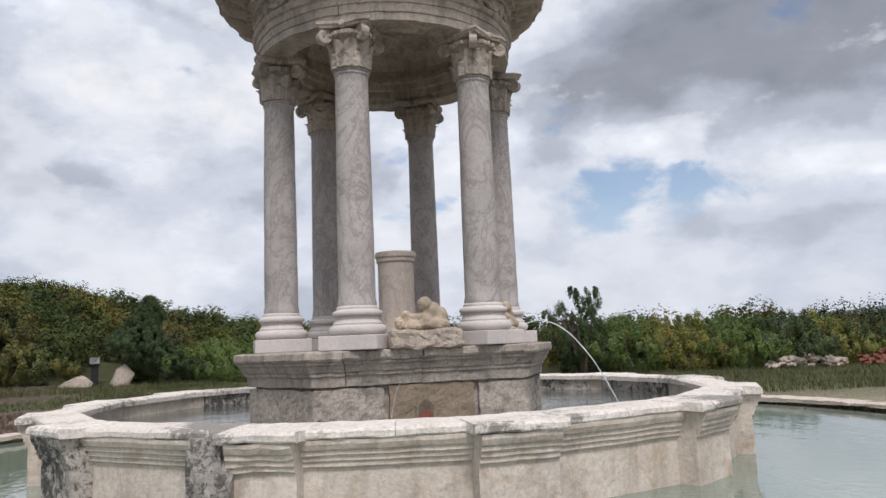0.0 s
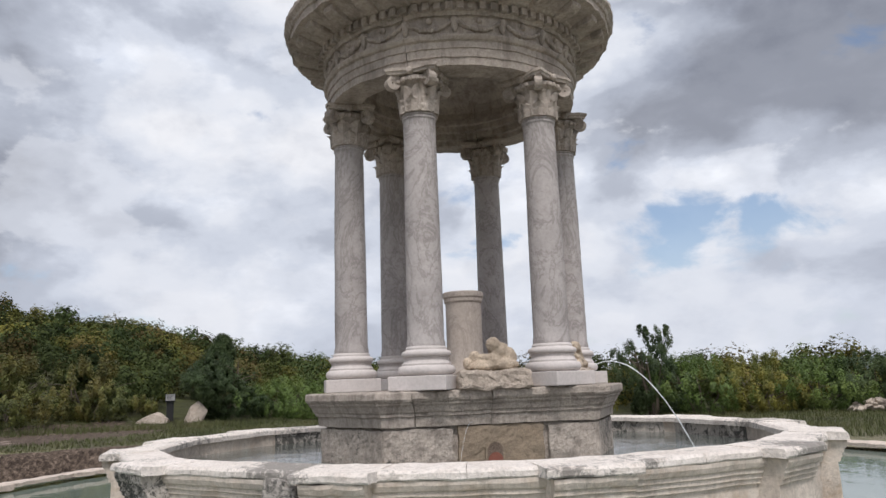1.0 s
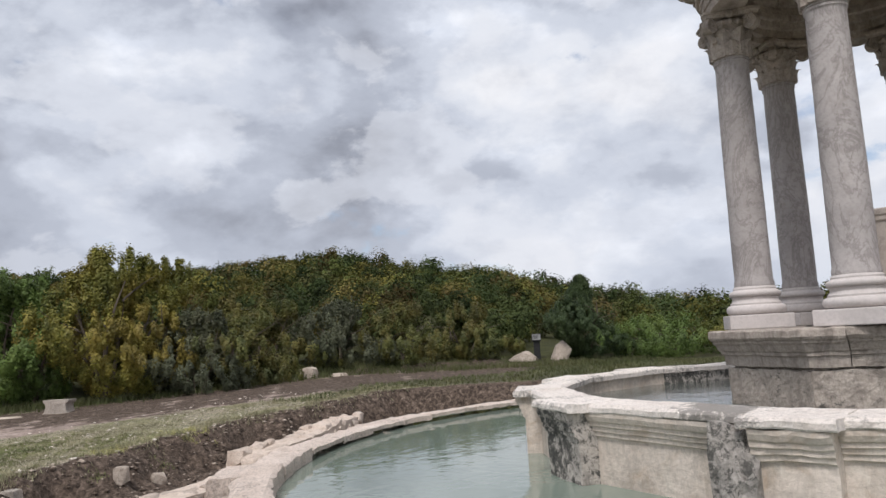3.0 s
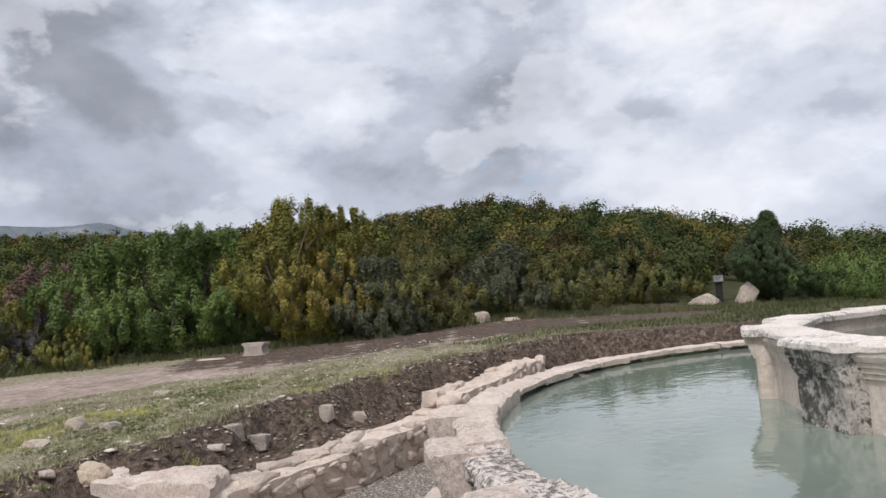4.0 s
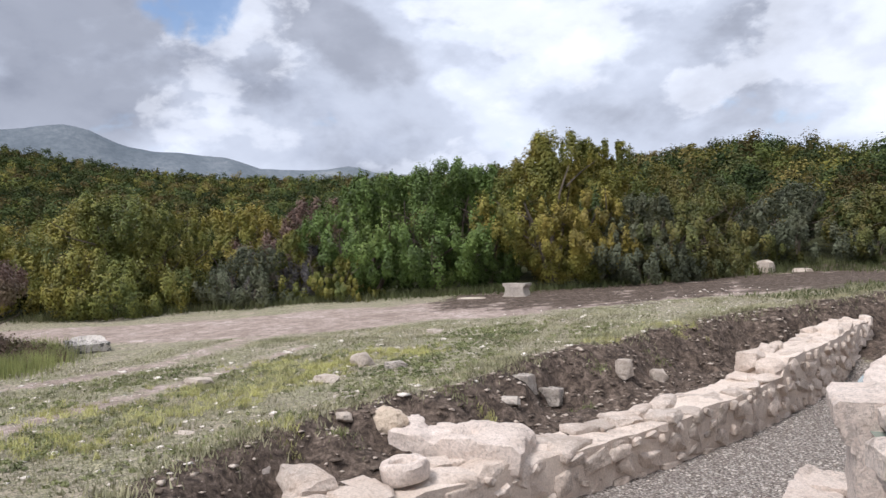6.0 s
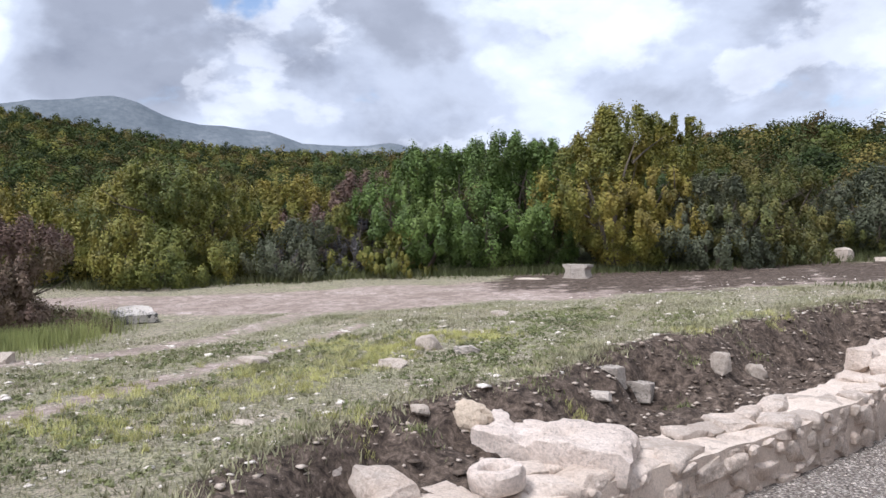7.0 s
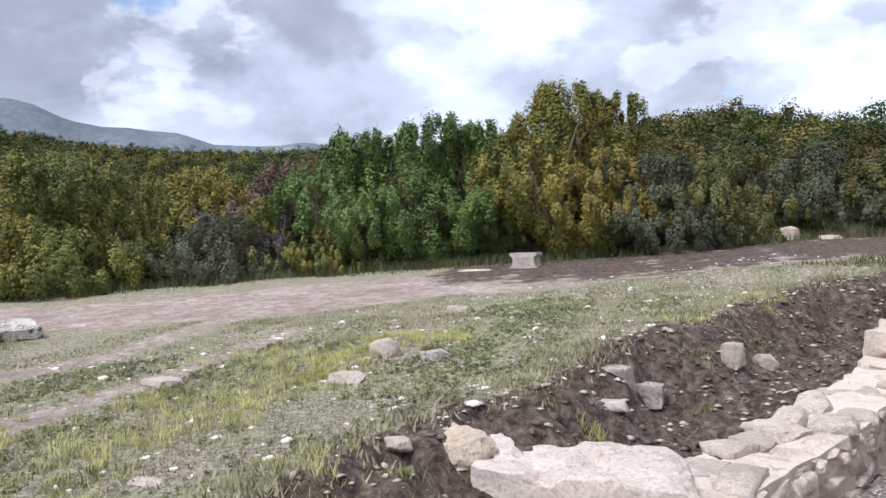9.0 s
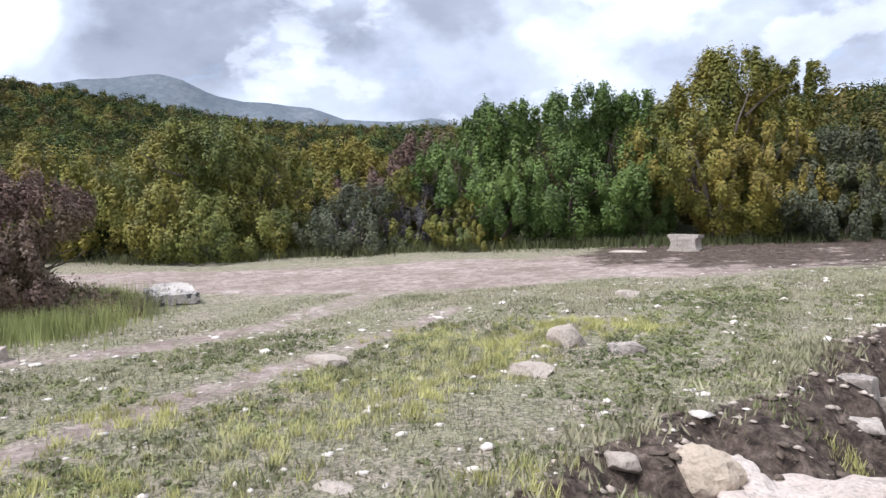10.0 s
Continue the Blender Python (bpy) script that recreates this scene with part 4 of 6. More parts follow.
for k in range(6):
    t = radians(COL_A + 60 * k)
    m = Matrix.Translation((CX + COL_R * math.cos(t), CY + COL_R * math.sin(t), 0)) @ Matrix.Rotation(t, 4, "Z")
    if k == 0:
        column.matrix_world = m
    else:
        copy_thing(column, m)

# ---------------------------------------------------------------- entablature
ent = thing("entablature", Matrix.Translation((CX - 0.065, CY, 0)), "round carved limestone entablature with garland frieze and deep cornice", "entablature")
Z = Z_TOP + 0.002
ARCH = [(1.36, Z), (1.72, Z), (1.72, Z + 0.10), (1.735, Z + 0.105), (1.735, Z + 0.21), (1.75, Z + 0.215), (1.75, Z + 0.30), (1.78, Z + 0.315), (1.80, Z + 0.35), (1.80, Z + 0.37), (1.22, Z + 0.37), (1.22, Z + 0.30), (1.26, Z + 0.285), (1.26, Z + 0.20), (1.30, Z + 0.18), (1.30, Z + 0.08), (1.34, Z + 0.06)]
FRIEZE = [(1.24, Z + 0.372), (1.75, Z + 0.372), (1.735, Z + 0.40), (1.735, Z + 0.60), (1.75, Z + 0.62), (1.24, Z + 0.62), (1.27, Z + 0.5)]
CORN = [(1.32, Z + 0.622), (1.78, Z + 0.622), (1.80, Z + 0.66), (1.82, Z + 0.665), (1.82, Z + 0.76), (1.90, Z + 0.78), (1.92, Z + 0.80), (2.22, Z + 0.90), (2.265, Z + 0.905), (2.265, Z + 1.0), (2.29, Z + 1.01), (2.30, Z + 1.05), (2.345, Z + 1.10), (2.345, Z + 1.15), (1.9, Z + 1.2), (1.32, Z + 1.2)]
for k in range(6):
    a0, a1 = radians(COL_A + 60 * k) + 0.002, radians(COL_A + 60 * (k + 1)) - 0.002
    for nm, pr, w, st in (("architrave_block", ARCH, 0.012, 34), ("frieze_block", FRIEZE, 0.010, 24), ("cornice_block", CORN, 0.020, 44)):
        bm = ring_section(bmesh.new(), pr, a0, a1, st)
        wear(bm, w, 5.5, k + len(pr))
        part(nm, bm, CARVED, ent)
    # garlands and ox-head bosses on the frieze
    for g in range(3):
        b0 = a0 + (a1 - a0) * g / 3
        b1 = a0 + (a1 - a0) * (g + 1) / 3
        bm = bmesh.new()
        cols = []
        for i in range(25):
            f = i / 24
            t = b0 + (b1 - b0) * f
            z = Z + 0.565 - 0.115 * math.sin(math.pi * f)
            rr = (0.022 + 0.018 * math.sin(math.pi * f)) * (1 + 0.22 * math.sin(i * 2.1))
            cols.append([bm.verts.new(((1.745 + rr * math.cos(w)) * math.cos(t), (1.745 + rr * math.cos(w)) * math.sin(t), z + rr * math.sin(w))) for w in [math.pi * q / 4 for q in range(8)]])
        for p, q in zip(cols, cols[1:]):
            for n in range(8):
                bm.faces.new((p[n], q[n], q[(n + 1) % 8], p[(n + 1) % 8]))
        bmesh.ops.recalc_face_normals(bm, faces=bm.faces[:])
        wear(bm, 0.010, 14, k * 3 + g)
        part("garland", bm, CARVED, ent, "worn carved garland", True)
        prof = [(0.012, 0.415), (0.03, 0.44), (0.042, 0.48), (0.05, 0.53), (0.06, 0.57), (0.04, 0.61), (0.01, 0.62)]
        bm = lathe(bmesh.new(), prof, 12)
        bmesh.ops.translate(bm, vec=(1.74 * math.cos(b0), 1.74 * math.sin(b0), Z), verts=bm.verts[:])
        wear(bm, 0.008, 14, k * 3 + g + 50)
        part("ox_head", bm, CARVED, ent, "worn carved ox-head boss", True)
        t = (b0 + b1) / 2
        bm = bmesh.new()
        bmesh.ops.create_icosphere(bm, subdivisions=2, radius=0.042)
        bmesh.ops.translate(bm, vec=(1.74 * math.cos(t), 1.74 * math.sin(t), Z + 0.57), verts=bm.verts[:])
        wear(bm, 0.006, 14, k * 3 + g + 80)
        part("rosette", bm, CARVED, ent, "worn carved rosette", True)
den = bmesh.new()
box(den, 1.80, 1.875, -0.042, 0.042, Z + 0.665, Z + 0.758, 0.006)
den_me = None
for k in range(84):
    t = 2 * math.pi * k / 84
    if k == 0:
        o = part("dentil", den, CARVED, ent)
        den_me = o.data
    else:
        share("dentil", den_me, Matrix.Rotation(t, 4, "Z"), ent)
bm = bmesh.new()
pts = [(1.86, 0.745), (2.0, 0.75), (2.13, 0.775), (2.205, 0.82), (2.19, 0.915), (1.86, 0.86)]
A = [bm.verts.new((r, -0.09, Z + z)) for r, z in pts]
B = [bm.verts.new((r, 0.09, Z + z)) for r, z in pts]
bm.faces.new(A)
bm.faces.new(list(reversed(B)))
for i in range(6):
    j = (i + 1) % 6
    bm.faces.new((A[j], A[i], B[i], B[j]))
bmesh.ops.recalc_face_normals(bm, faces=bm.faces[:])
bmesh.ops.bevel(bm, geom=bm.edges[:], offset=0.012, segments=1, affect="EDGES")
wear(bm, 0.008, 9, 2)
mod = part("modillion", bm, CARVED, ent)
for k in range(1, 28):
    share("modillion", mod.data, Matrix.Rotation(2 * math.pi * k / 28, 4, "Z"), ent)
# shallow dome closing the inside, and the roof over it
bm = lathe(bmesh.new(), [(1.245, Z + 0.61), (1.15, Z + 0.75), (0.9, Z + 0.9), (0.5, Z + 0.98), (0.05, Z + 1.0), (0.05, Z + 1.15), (1.4, Z + 1.21)], 48, False)
bmesh.ops.recalc_face_normals(bm, faces=bm.faces[:])
part("dome", bm, CARVED, ent, "shallow stone dome", True)
bm = lathe(bmesh.new(), [(1.33, Z + 1.201), (2.0, Z + 1.203), (1.9, Z + 1.26), (0.02, Z + 1.75)], 48)
part("roof", bm, CARVED, ent, "low conical stone roof")

# ---------------------------------------------------------------- on the podium
drum = thing("stone_pedestal", Matrix.Translation((CX, CY - 0.02, 1.621)), "plain round marble pedestal in the middle of the columns", "pedestal")
part("drum", lathe(bmesh.new(), [(0.27, 0), (0.27, 0.08), (0.25, 0.12), (0.243, 0.6), (0.243, 1.13)], 36), BEIGE, drum, "", True)
part("cap", lathe(bmesh.new(), [(0.246, 1.13), (0.262, 1.15), (0.262, 1.19), (0.277, 1.21), (0.277, 1.265), (0.265, 1.28)], 36), BEIGE, drum, "moulded pedestal cap")


def lumps(bm, balls):
    for x, y, z, a, b, c2 in balls:
        r = bmesh.ops.create_icosphere(bm, subdivisions=3, radius=1)
        bmesh.ops.scale(bm, vec=(a, b, c2), verts=r["verts"])
        bmesh.ops.translate(bm, vec=(x, y, z), verts=r["verts"])
    return bm


def figure(az, r, tall):
    t = radians(az)
    at = Matrix.Translation((CX + r * math.cos(t), CY + r * math.sin(t), 1.62)) @ Matrix.Rotation(t + math.pi / 2, 4, "Z")
    bm = box(bmesh.new(), -0.42, 0.42, -0.19, 0.17, -0.01, 0.20, 0.04)
    split(bm, 0.035)
    wear(bm, 0.030, 7, az)
    rock = part("broken_stone", bm, FIELDST)
    rock.matrix_world = at
    tagged(rock, "rough broken stone block carrying a statue", "stone block")
    bm = lumps(bmesh.new(), [(0.02, 0.02, 0.29, 0.16, 0.13, 0.11), (0.10, 0.02, 0.40 * tall, 0.13, 0.11, 0.12), (0.02, -0.01, 0.49 * tall, 0.085, 0.085, 0.085), (0.20, 0.0, 0.33, 0.09, 0.10, 0.13), (-0.10, -0.04, 0.34, 0.13, 0.055, 0.05), (-0.21, -0.02, 0.37, 0.07, 0.05, 0.06), (-0.12, -0.05, 0.25, 0.15, 0.08, 0.06), (0.16, -0.08, 0.26, 0.13, 0.07, 0.07), (-0.27, 0.0, 0.28, 0.07, 0.06, 0.08)])
    wear(bm, 0.014, 14, az)
    st = part("statue", bm, TANST, None, "", True)
    st.matrix_world = at
    md = st.modifiers.new("remesh", "REMESH")
    md.mode, md.voxel_size = "VOXEL", 0.014
    tagged(st, "worn pale marble statue crouching on a rough base", "statue")


figure(285, 1.50, 1.0)
figure(346, 1.46, 0.95)


def jet(points, radius, label):
    cu = bpy.data.curves.new("water_jet", "CURVE")
    cu.dimensions, cu.bevel_depth, cu.bevel_resolution = "3D", radius, 1
    sp = cu.splines.new("POLY")
    sp.points.add(len(points) - 1)
    for p, co in zip(sp.points, points):
        p.co = (*co, 1)
        p.radius = 0.75 + 0.5 * rng.random()
    cu.materials.append(JET)
    return tagged(new("water_jet", cu), label, "water jet")


def arc(az, r0, z0, vr, vz, z_end, side=0.0):
    pts, s4 = [], 0.0
    t = radians(az)
    while len(pts) < 60:
        r, z = r0 + vr * s4, z0 + vz * s4 - 4.9 * s4 * s4
        a2 = t + side * s4
        pts.append((CX + r * math.cos(a2) + rng.uniform(-0.004, 0.004), CY + r * math.sin(a2) + rng.uniform(-0.004, 0.004), z))
        if z < z_end:
            break
        s4 += 0.018
    return pts


jet(arc(346, 1.72, 1.86, 2.0, 0.85, BASIN_WATER), 0.007, "thin arching jet of water falling into the basin")
jet(arc(275, 1.64, 1.26, 0.22, 0.0, BASIN_WATER, -0.30), 0.0018, "thin trickle of water down the podium face")

# ---------------------------------------------------------------- rubble wall along the gravel lane
FACE = [(-8.50, 2.0), (-8.66, 3.0), (-8.86, 4.4), (-9.02, 5.6), (-9.14, 6.4), (-9.42, 7.8), (-9.80, 9.1), (-10.2, 10.4), (-10.9, 12.3), (-11.5, 14.0)]
rubble = thing("rubble_wall", Matrix.Identity(4), "low mortared wall of pink-cream rubble stones beside the gravel", "wall")
rubble["kind"] = "structure"


def on_face(s5):
    """Point and direction at s5 metres along the wall's gravel face."""
    for (ax, ay), (bx, by) in zip(FACE, FACE[1:]):
        n = math.hypot(bx - ax, by - ay)
        if s5 <= n or (bx, by) == FACE[-1]:
            u = Vector(((bx - ax) / n, (by - ay) / n, 0))
            return Vector((ax, ay, 0)) + u * s5, u
        s5 -= n


LONG = sum(math.dist(p, q) for p, q in zip(FACE, FACE[1:]))
TH = 0.62


def wall_top(s5):
    p, u = on_face(s5)
    return -0.30 + 0.24 * float(smooth01((p.y - 9.0) / 0.25)) + 0.06 * float(smooth01((p.y - 11) / 2)) + 0.07 * float(smooth01((p.y - 6.2) / 1.0))


bm = bmesh.new()
cols = []
for i in range(71):
    s5 = LONG * i / 70
    p, u = on_face(s5)
    w = Vector((-u.y, u.x, 0))
    z = wall_top(s5) - 0.05
    cols.append([bm.verts.new(p + w * o + Vector((0, 0, h))) for o, h in ((0.0, -1.0), (0.0, z), (TH - 0.04, z), (TH - 0.04, -1.0))])
for a, b in zip(cols, cols[1:]):
    for i in range(4):
        j = (i + 1) % 4
        bm.faces.new((a[i], b[i], b[j], a[j]))
bm.faces.new(cols[0])
bm.faces.new(list(reversed(cols[-1])))
bmesh.ops.recalc_face_normals(bm, faces=bm.faces[:])
split(bm, 0.12)
wear(bm, 0.03, 5.0, 4)
part("mortar_core", bm, MORTAR, rubble, "sandy lime mortar core", True)
rng = random.Random(12)
laid = []
for big in (1.0, 0.8, 0.62, 0.45):
    for _ in range(900):
        wd, h = big * rng.uniform(0.24, 0.40), big * rng.uniform(0.17, 0.25)
        s5, z5 = rng.uniform(0.05, LONG - 0.05), rng.uniform(-0.85, wall_top(LONG * 0.99) - 0.12)
        if z5 + h / 2 > wall_top(s5) - 0.06 or any(((s5 - q[0]) / (wd + q[2])) ** 4 + ((z5 - q[1]) / (h + q[3])) ** 4 < 0.49 ** 4 for q in laid):
            continue
        laid.append((s5, z5, wd, h))
for s5, z5, wd, h in laid:
    p, u = on_face(s5)
    w = Vector((-u.y, u.x, 0))
    m = Matrix.Translation(p + w * rng.uniform(0.05, 0.095) + Vector((0, 0, z5))) @ Matrix.Rotation(math.atan2(u.y, u.x), 4, "Z") @ Matrix.Rotation(rng.uniform(-0.4, 0.4), 4, "Y") @ Matrix.Diagonal((wd, 0.24, h, 1))
    share("stone", rng.choice(LUMPS), m, rubble)
s5 = 0.0
while s5 < LONG - 0.1:
    wd = rng.uniform(0.30, 0.62)
    p, u = on_face(s5 + wd / 2)
    w = Vector((-u.y, u.x, 0))
    zt = wall_top(s5 + wd / 2)
    cut = rng.uniform(0.36, 0.62)
    tall = 0.16 if p.y < 9.1 else 0.34
    for o, dp in ((0.0, cut), (cut, 1 - cut)):
        if math.dist((p + w * (TH * (o + dp / 2))).xy, (-8.96, 3.02)) < 0.34:
            continue
        m = Matrix.Translation(p + w * (TH * (o + dp / 2)) + u * rng.uniform(-0.05, 0.05) + Vector((0, 0, zt - tall / 2 + rng.uniform(-0.06, 0.04)))) @ Matrix.Rotation(math.atan2(u.y, u.x) + rng.uniform(-0.3, 0.3), 4, "Z") @ Matrix.Rotation(rng.uniform(-0.08, 0.08), 4, "X") @ Matrix.Diagonal((wd * 1.02, TH * dp * 1.05, tall, 1))
        share("stone", rng.choice(LUMPS), m, rubble)
    s5 += wd * 0.98


# ---------------------------------------------------------------- loose stones
def boulder(x, y, z, sx, sy, sz, turn, seed, label, tilt=0.0, material=None, square=0.7, rough=0.10, cuts=6, name="boulder", category="rock", broken=0.0):
    if square > 0.84:
        bm = box(bmesh.new(), -0.5, 0.5, -0.5, 0.5, -0.5, 0.5, 0.06)
        gen = random.Random(seed)
        skew = [gen.uniform(-0.12, 0.12) for _ in range(6)]
        for v in bm.verts:
            v.co.x += skew[0] * v.co.y + skew[1] * v.co.y * v.co.x
            v.co.y += skew[2] * v.co.x * v.co.y
            v.co.z += 0.5 * skew[3] * v.co.x + 0.5 * skew[4] * v.co.y
        bmesh.ops.scale(bm, vec=(sx, sy, sz), verts=bm.verts[:])
        split(bm, 0.05)
        wear(bm, 0.10 * sz, 2.4 / sx ** 0.5, seed)
        wear(bm, 0.012, 9.0, seed + 5)
        for v in bm.verts:
            if v.co.z > 0.2 * sz:
                v.co.z -= broken * sz * float(smooth01((noise.noise(v.co * 3.1 + Vector((seed, 0, 0))) + 0.05) / 0.12))
            v.co += v.co.normalized() * broken * 0.05 * noise.noise(v.co * 19.0)
        bmesh.ops.scale(bm, vec=(1 / sx, 1 / sy, 1 / sz), verts=bm.verts[:])
    elif square <= 0.4:
        bm = bmesh.new()
        bmesh.ops.create_icosphere(bm, subdivisions=4, radius=0.5)
        wear(bm, 0.07, 1.8, seed)
    else:
        bm = rock_bm(seed, 2 if max(sx, sy, sz) < 0.4 else 5, square, 0.06)
    bmesh.ops.scale(bm, vec=(sx * 1.06, sy * 1.06, sz * 1.08), verts=bm.verts[:])
    wear(bm, 0.035 * min(sx, sy, sz) + 0.003, 7.0 / max(sx, 0.3), seed + 0.7)
    ob = part(name, bm, material or FIELDST, None, "", True)
    ob.matrix_world = pose(x, y, z + sz * 0.42, 0, tilt, turn)
    return tagged(ob, label, category)


boulder(-9.50, 3.88, -0.36, 1.25, 0.74, 0.25, 38, 3, "large flat pink-cream limestone slab lying behind the wall", 3, POOLRIM, 0.86, 0.07, 9, "stone_slab", "stone slab", 0.2)
boulder(-9.96, 3.33, -0.22, 0.37, 0.29, 0.30, 50, 8, "blunt tan boulder at the end of the slab", 0, TANST, 0.4, 0.13)
boulder(-9.55, 1.78, -0.42, 0.50, 0.38, 0.28, 30, 14, "angular white limestone block in the ditch", -14, RUBBLE, 0.8, 0.075)
boulder(-9.22, 2.22, -0.42, 0.46, 0.34, 0.26, 15, 15, "angular white limestone block in the ditch", 10, RUBBLE, 0.8, 0.075)
boulder(-9.45, 1.22, -0.40, 0.22, 0.18, 0.16, 40, 16, "small white stone in the ditch")
boulder(-10.36, 1.50, -0.10, 0.34, 0.20, 0.15, 32, 17, "smooth tan stone lying in the grass", 0, FIELDST, 0.35, 0.06)
boulder(-13.0, 2.15, 0.0, 0.42, 0.24, 0.10, 15, 18, "flat pale stone in the grass")
boulder(-11.8, 3.38, 0.02, 0.34, 0.22, 0.13, 40, 19, "pale stone lying in yellow-green grass")
boulder(-12.55, 4.18, 0.04, 0.32, 0.26, 0.22, 10, 20, "pale rounded stone in yellow-green grass")
boulder(-12.0, 4.40, 0.03, 0.30, 0.22, 0.16, 70, 21, "grey stone in the grass", 0, PODIUM)
boulder(-14.7, 6.45, 0.12, 0.30, 0.20, 0.10, 0, 22, "low pale stone beside the track")
boulder(-10.10, 2.92, -0.04, 0.17, 0.13, 0.11, 0, 23, "small white stone on the bank's edge")
boulder(-9.95, 2.55, -0.08, 0.12, 0.09, 0.08, 25, 24, "small white stone on the bank's edge")
boulder(-17.9, 1.15, 0.05, 0.92, 0.55, 0.19, 8, 25, "squared white limestone block beside the track", 0, LICHEN, 0.92, 0.05, 8, broken=0.25)
boulder(-10.81, 5.54, float(height(-10.81, 5.54)) - 0.05, 0.26, 0.20, 0.22, 20, 26, "squared grey-brown stone in the bank", 0, PODIUM, 0.85)
boulder(-10.84, 5.98, float(height(-10.84, 5.98)) - 0.05, 0.26, 0.20, 0.20, 40, 27, "squared grey-brown stone in the bank", 0, PODIUM, 0.85)
boulder(-10.38, 4.98, float(height(-10.38, 4.98)) - 0.05, 0.34, 0.20, 0.10, 45, 28, "flat stone jutting from the bank", 0, PODIUM, 0.8)
boulder(-10.8, 7.18, float(height(-10.8, 7.18)) - 0.05, 0.22, 0.18, 0.30, 10, 29, "pale pointed stone in the bank", 0, FIELDST, 0.5)
boulder(-10.95, 7.96, float(height(-10.95, 7.96)) - 0.05, 0.24, 0.20, 0.26, 60, 30, "pale pointed stone in the bank", 0, FIELDST, 0.5)
boulder(-18.1, 19.7, 0.36, 0.62, 0.5, 0.62, 20, 41, "upright pitted grey boulder under the bushes", 0, FIELDST, 0.6, 0.14)
boulder(-18.6, 19.1, 0.33, 0.62, 0.40, 0.30, 0, 42, "low grey boulder under the bushes")
boulder(-17.3, 20.3, 0.36, 0.66, 0.40, 0.34, 40, 43, "low grey boulder under the bushes")
boulder(-12.5, 25.1, 0.42, 1.15, 0.55, 0.62, 20, 44, "pale boulder leaning beside a small sign", -22, FIELDST, 0.6)
boulder(-11.2, 25.6, 0.42, 0.62, 0.45, 1.0, 25, 45, "tall pale boulder leaning beside a small sign", 28, FIELDST, 0.55)
boulder(-14.1, 24.2, 0.42, 0.4, 0.3, 0.3, 0, 46, "small pale boulder in the verge")
boulder(-14.3, -0.45, -0.02, 0.30, 0.24, 0.18, 0, 47, "white stone in roadside grass")

for az, w in ((203.5, 0.62), (206.6, 0.5), (209.8, 0.66)):
    t = radians(az)
    boulder(PX + 8.0 * math.cos(t), PY + 8.0 * math.sin(t), -0.82, 0.42, w, 0.22, az, int(az), "low worn footing stone at the foot of the pool wall", 0, POOLRIM, 0.86, name="footing_stone", category="stone block", broken=0.2)

# a round stone mortar lying by the wall
ringst = thing("stone_mortar", pose(-8.96, 3.02, -0.32, 5, -4, 0), "round hollowed limestone mortar lying beside the wall", "stone ring")
bm = lathe(bmesh.new(), [(0.19, 0.0), (0.205, 0.03), (0.21, 0.13), (0.19, 0.165), (0.135, 0.17), (0.112, 0.15), (0.10, 0.06), (0.05, 0.045), (0.01, 0.045)], 28)
wear(bm, 0.014, 7, 5)
part("mortar_bowl", bm, POOLRIM, ringst, "", True)

# worked block by the track
spol = thing("moulded_block", pose(-19.4, 11.5, 0.22, 0, 0, 32), "weathered moulded stone block standing under the trees", "stone block")
bm = bmesh.new()
prof = [(-0.42, 0), (0.42, 0), (0.42, 0.10), (0.36, 0.16), (0.33, 0.30), (0.35, 0.40), (0.42, 0.44), (0.42, 0.52), (-0.42, 0.52), (-0.42, 0.44), (-0.35, 0.40), (-0.33, 0.30), (-0.36, 0.16), (-0.42, 0.10)]
A = [bm.verts.new((x * 0.78, -0.22, z * 0.8)) for x, z in prof]
B = [bm.verts.new((x * 0.78, 0.22, z * 0.8)) for x, z in prof]
bm.faces.new(A)
bm.faces.new(list(reversed(B)))
for i in range(len(prof)):
    j = (i + 1) % len(prof)
    bm.faces.new((A[j], A[i], B[i], B[j]))
bmesh.ops.recalc_face_normals(bm, faces=bm.faces[:])
wear(bm, 0.02, 4, 9)
part("block_body", bm, PODIUM, spol)
boulder(-19.9, 10.4, 0.2, 0.8, 0.5, 0.12, 20, 61, "flat stone beside the worked block")

# small sign on a post by the trees
post = thing("sign_post", pose(-12.05, 25.45, 0.55, 0, 0, 25), "small black post with a white information plate", "sign")
part("post", box(bmesh.new(), -0.12, 0.12, -0.06, 0.06, 0, 0.92, 0.01), BLACK, post, "black post")
bm = box(bmesh.new(), -0.17, 0.17, -0.04, 0.04, -0.13, 0.13, 0.008)
pl = part("plate", bm, BLACK, post, "black sign plate")
pl.matrix_local = pose(0, -0.06, 0.98, -18, 0, 0)
bm = box(bmesh.new(), -0.15, 0.15, -0.046, -0.042, -0.11, 0.11)
face = part("sign_face", bm, SIGN, pl, "white sign face")
for i, z in enumerate((0.06, 0.02, -0.02, -0.06)):
    part("text_bar", box(bmesh.new(), -0.12, 0.11 - 0.03 * i, -0.052, -0.047, z, z + 0.016), BLACK, pl)


# ---------------------------------------------------------------- plants
LEAF = np.array([[-0.55, -0.42], [0.62, -0.12], [-0.1, 0.55]])


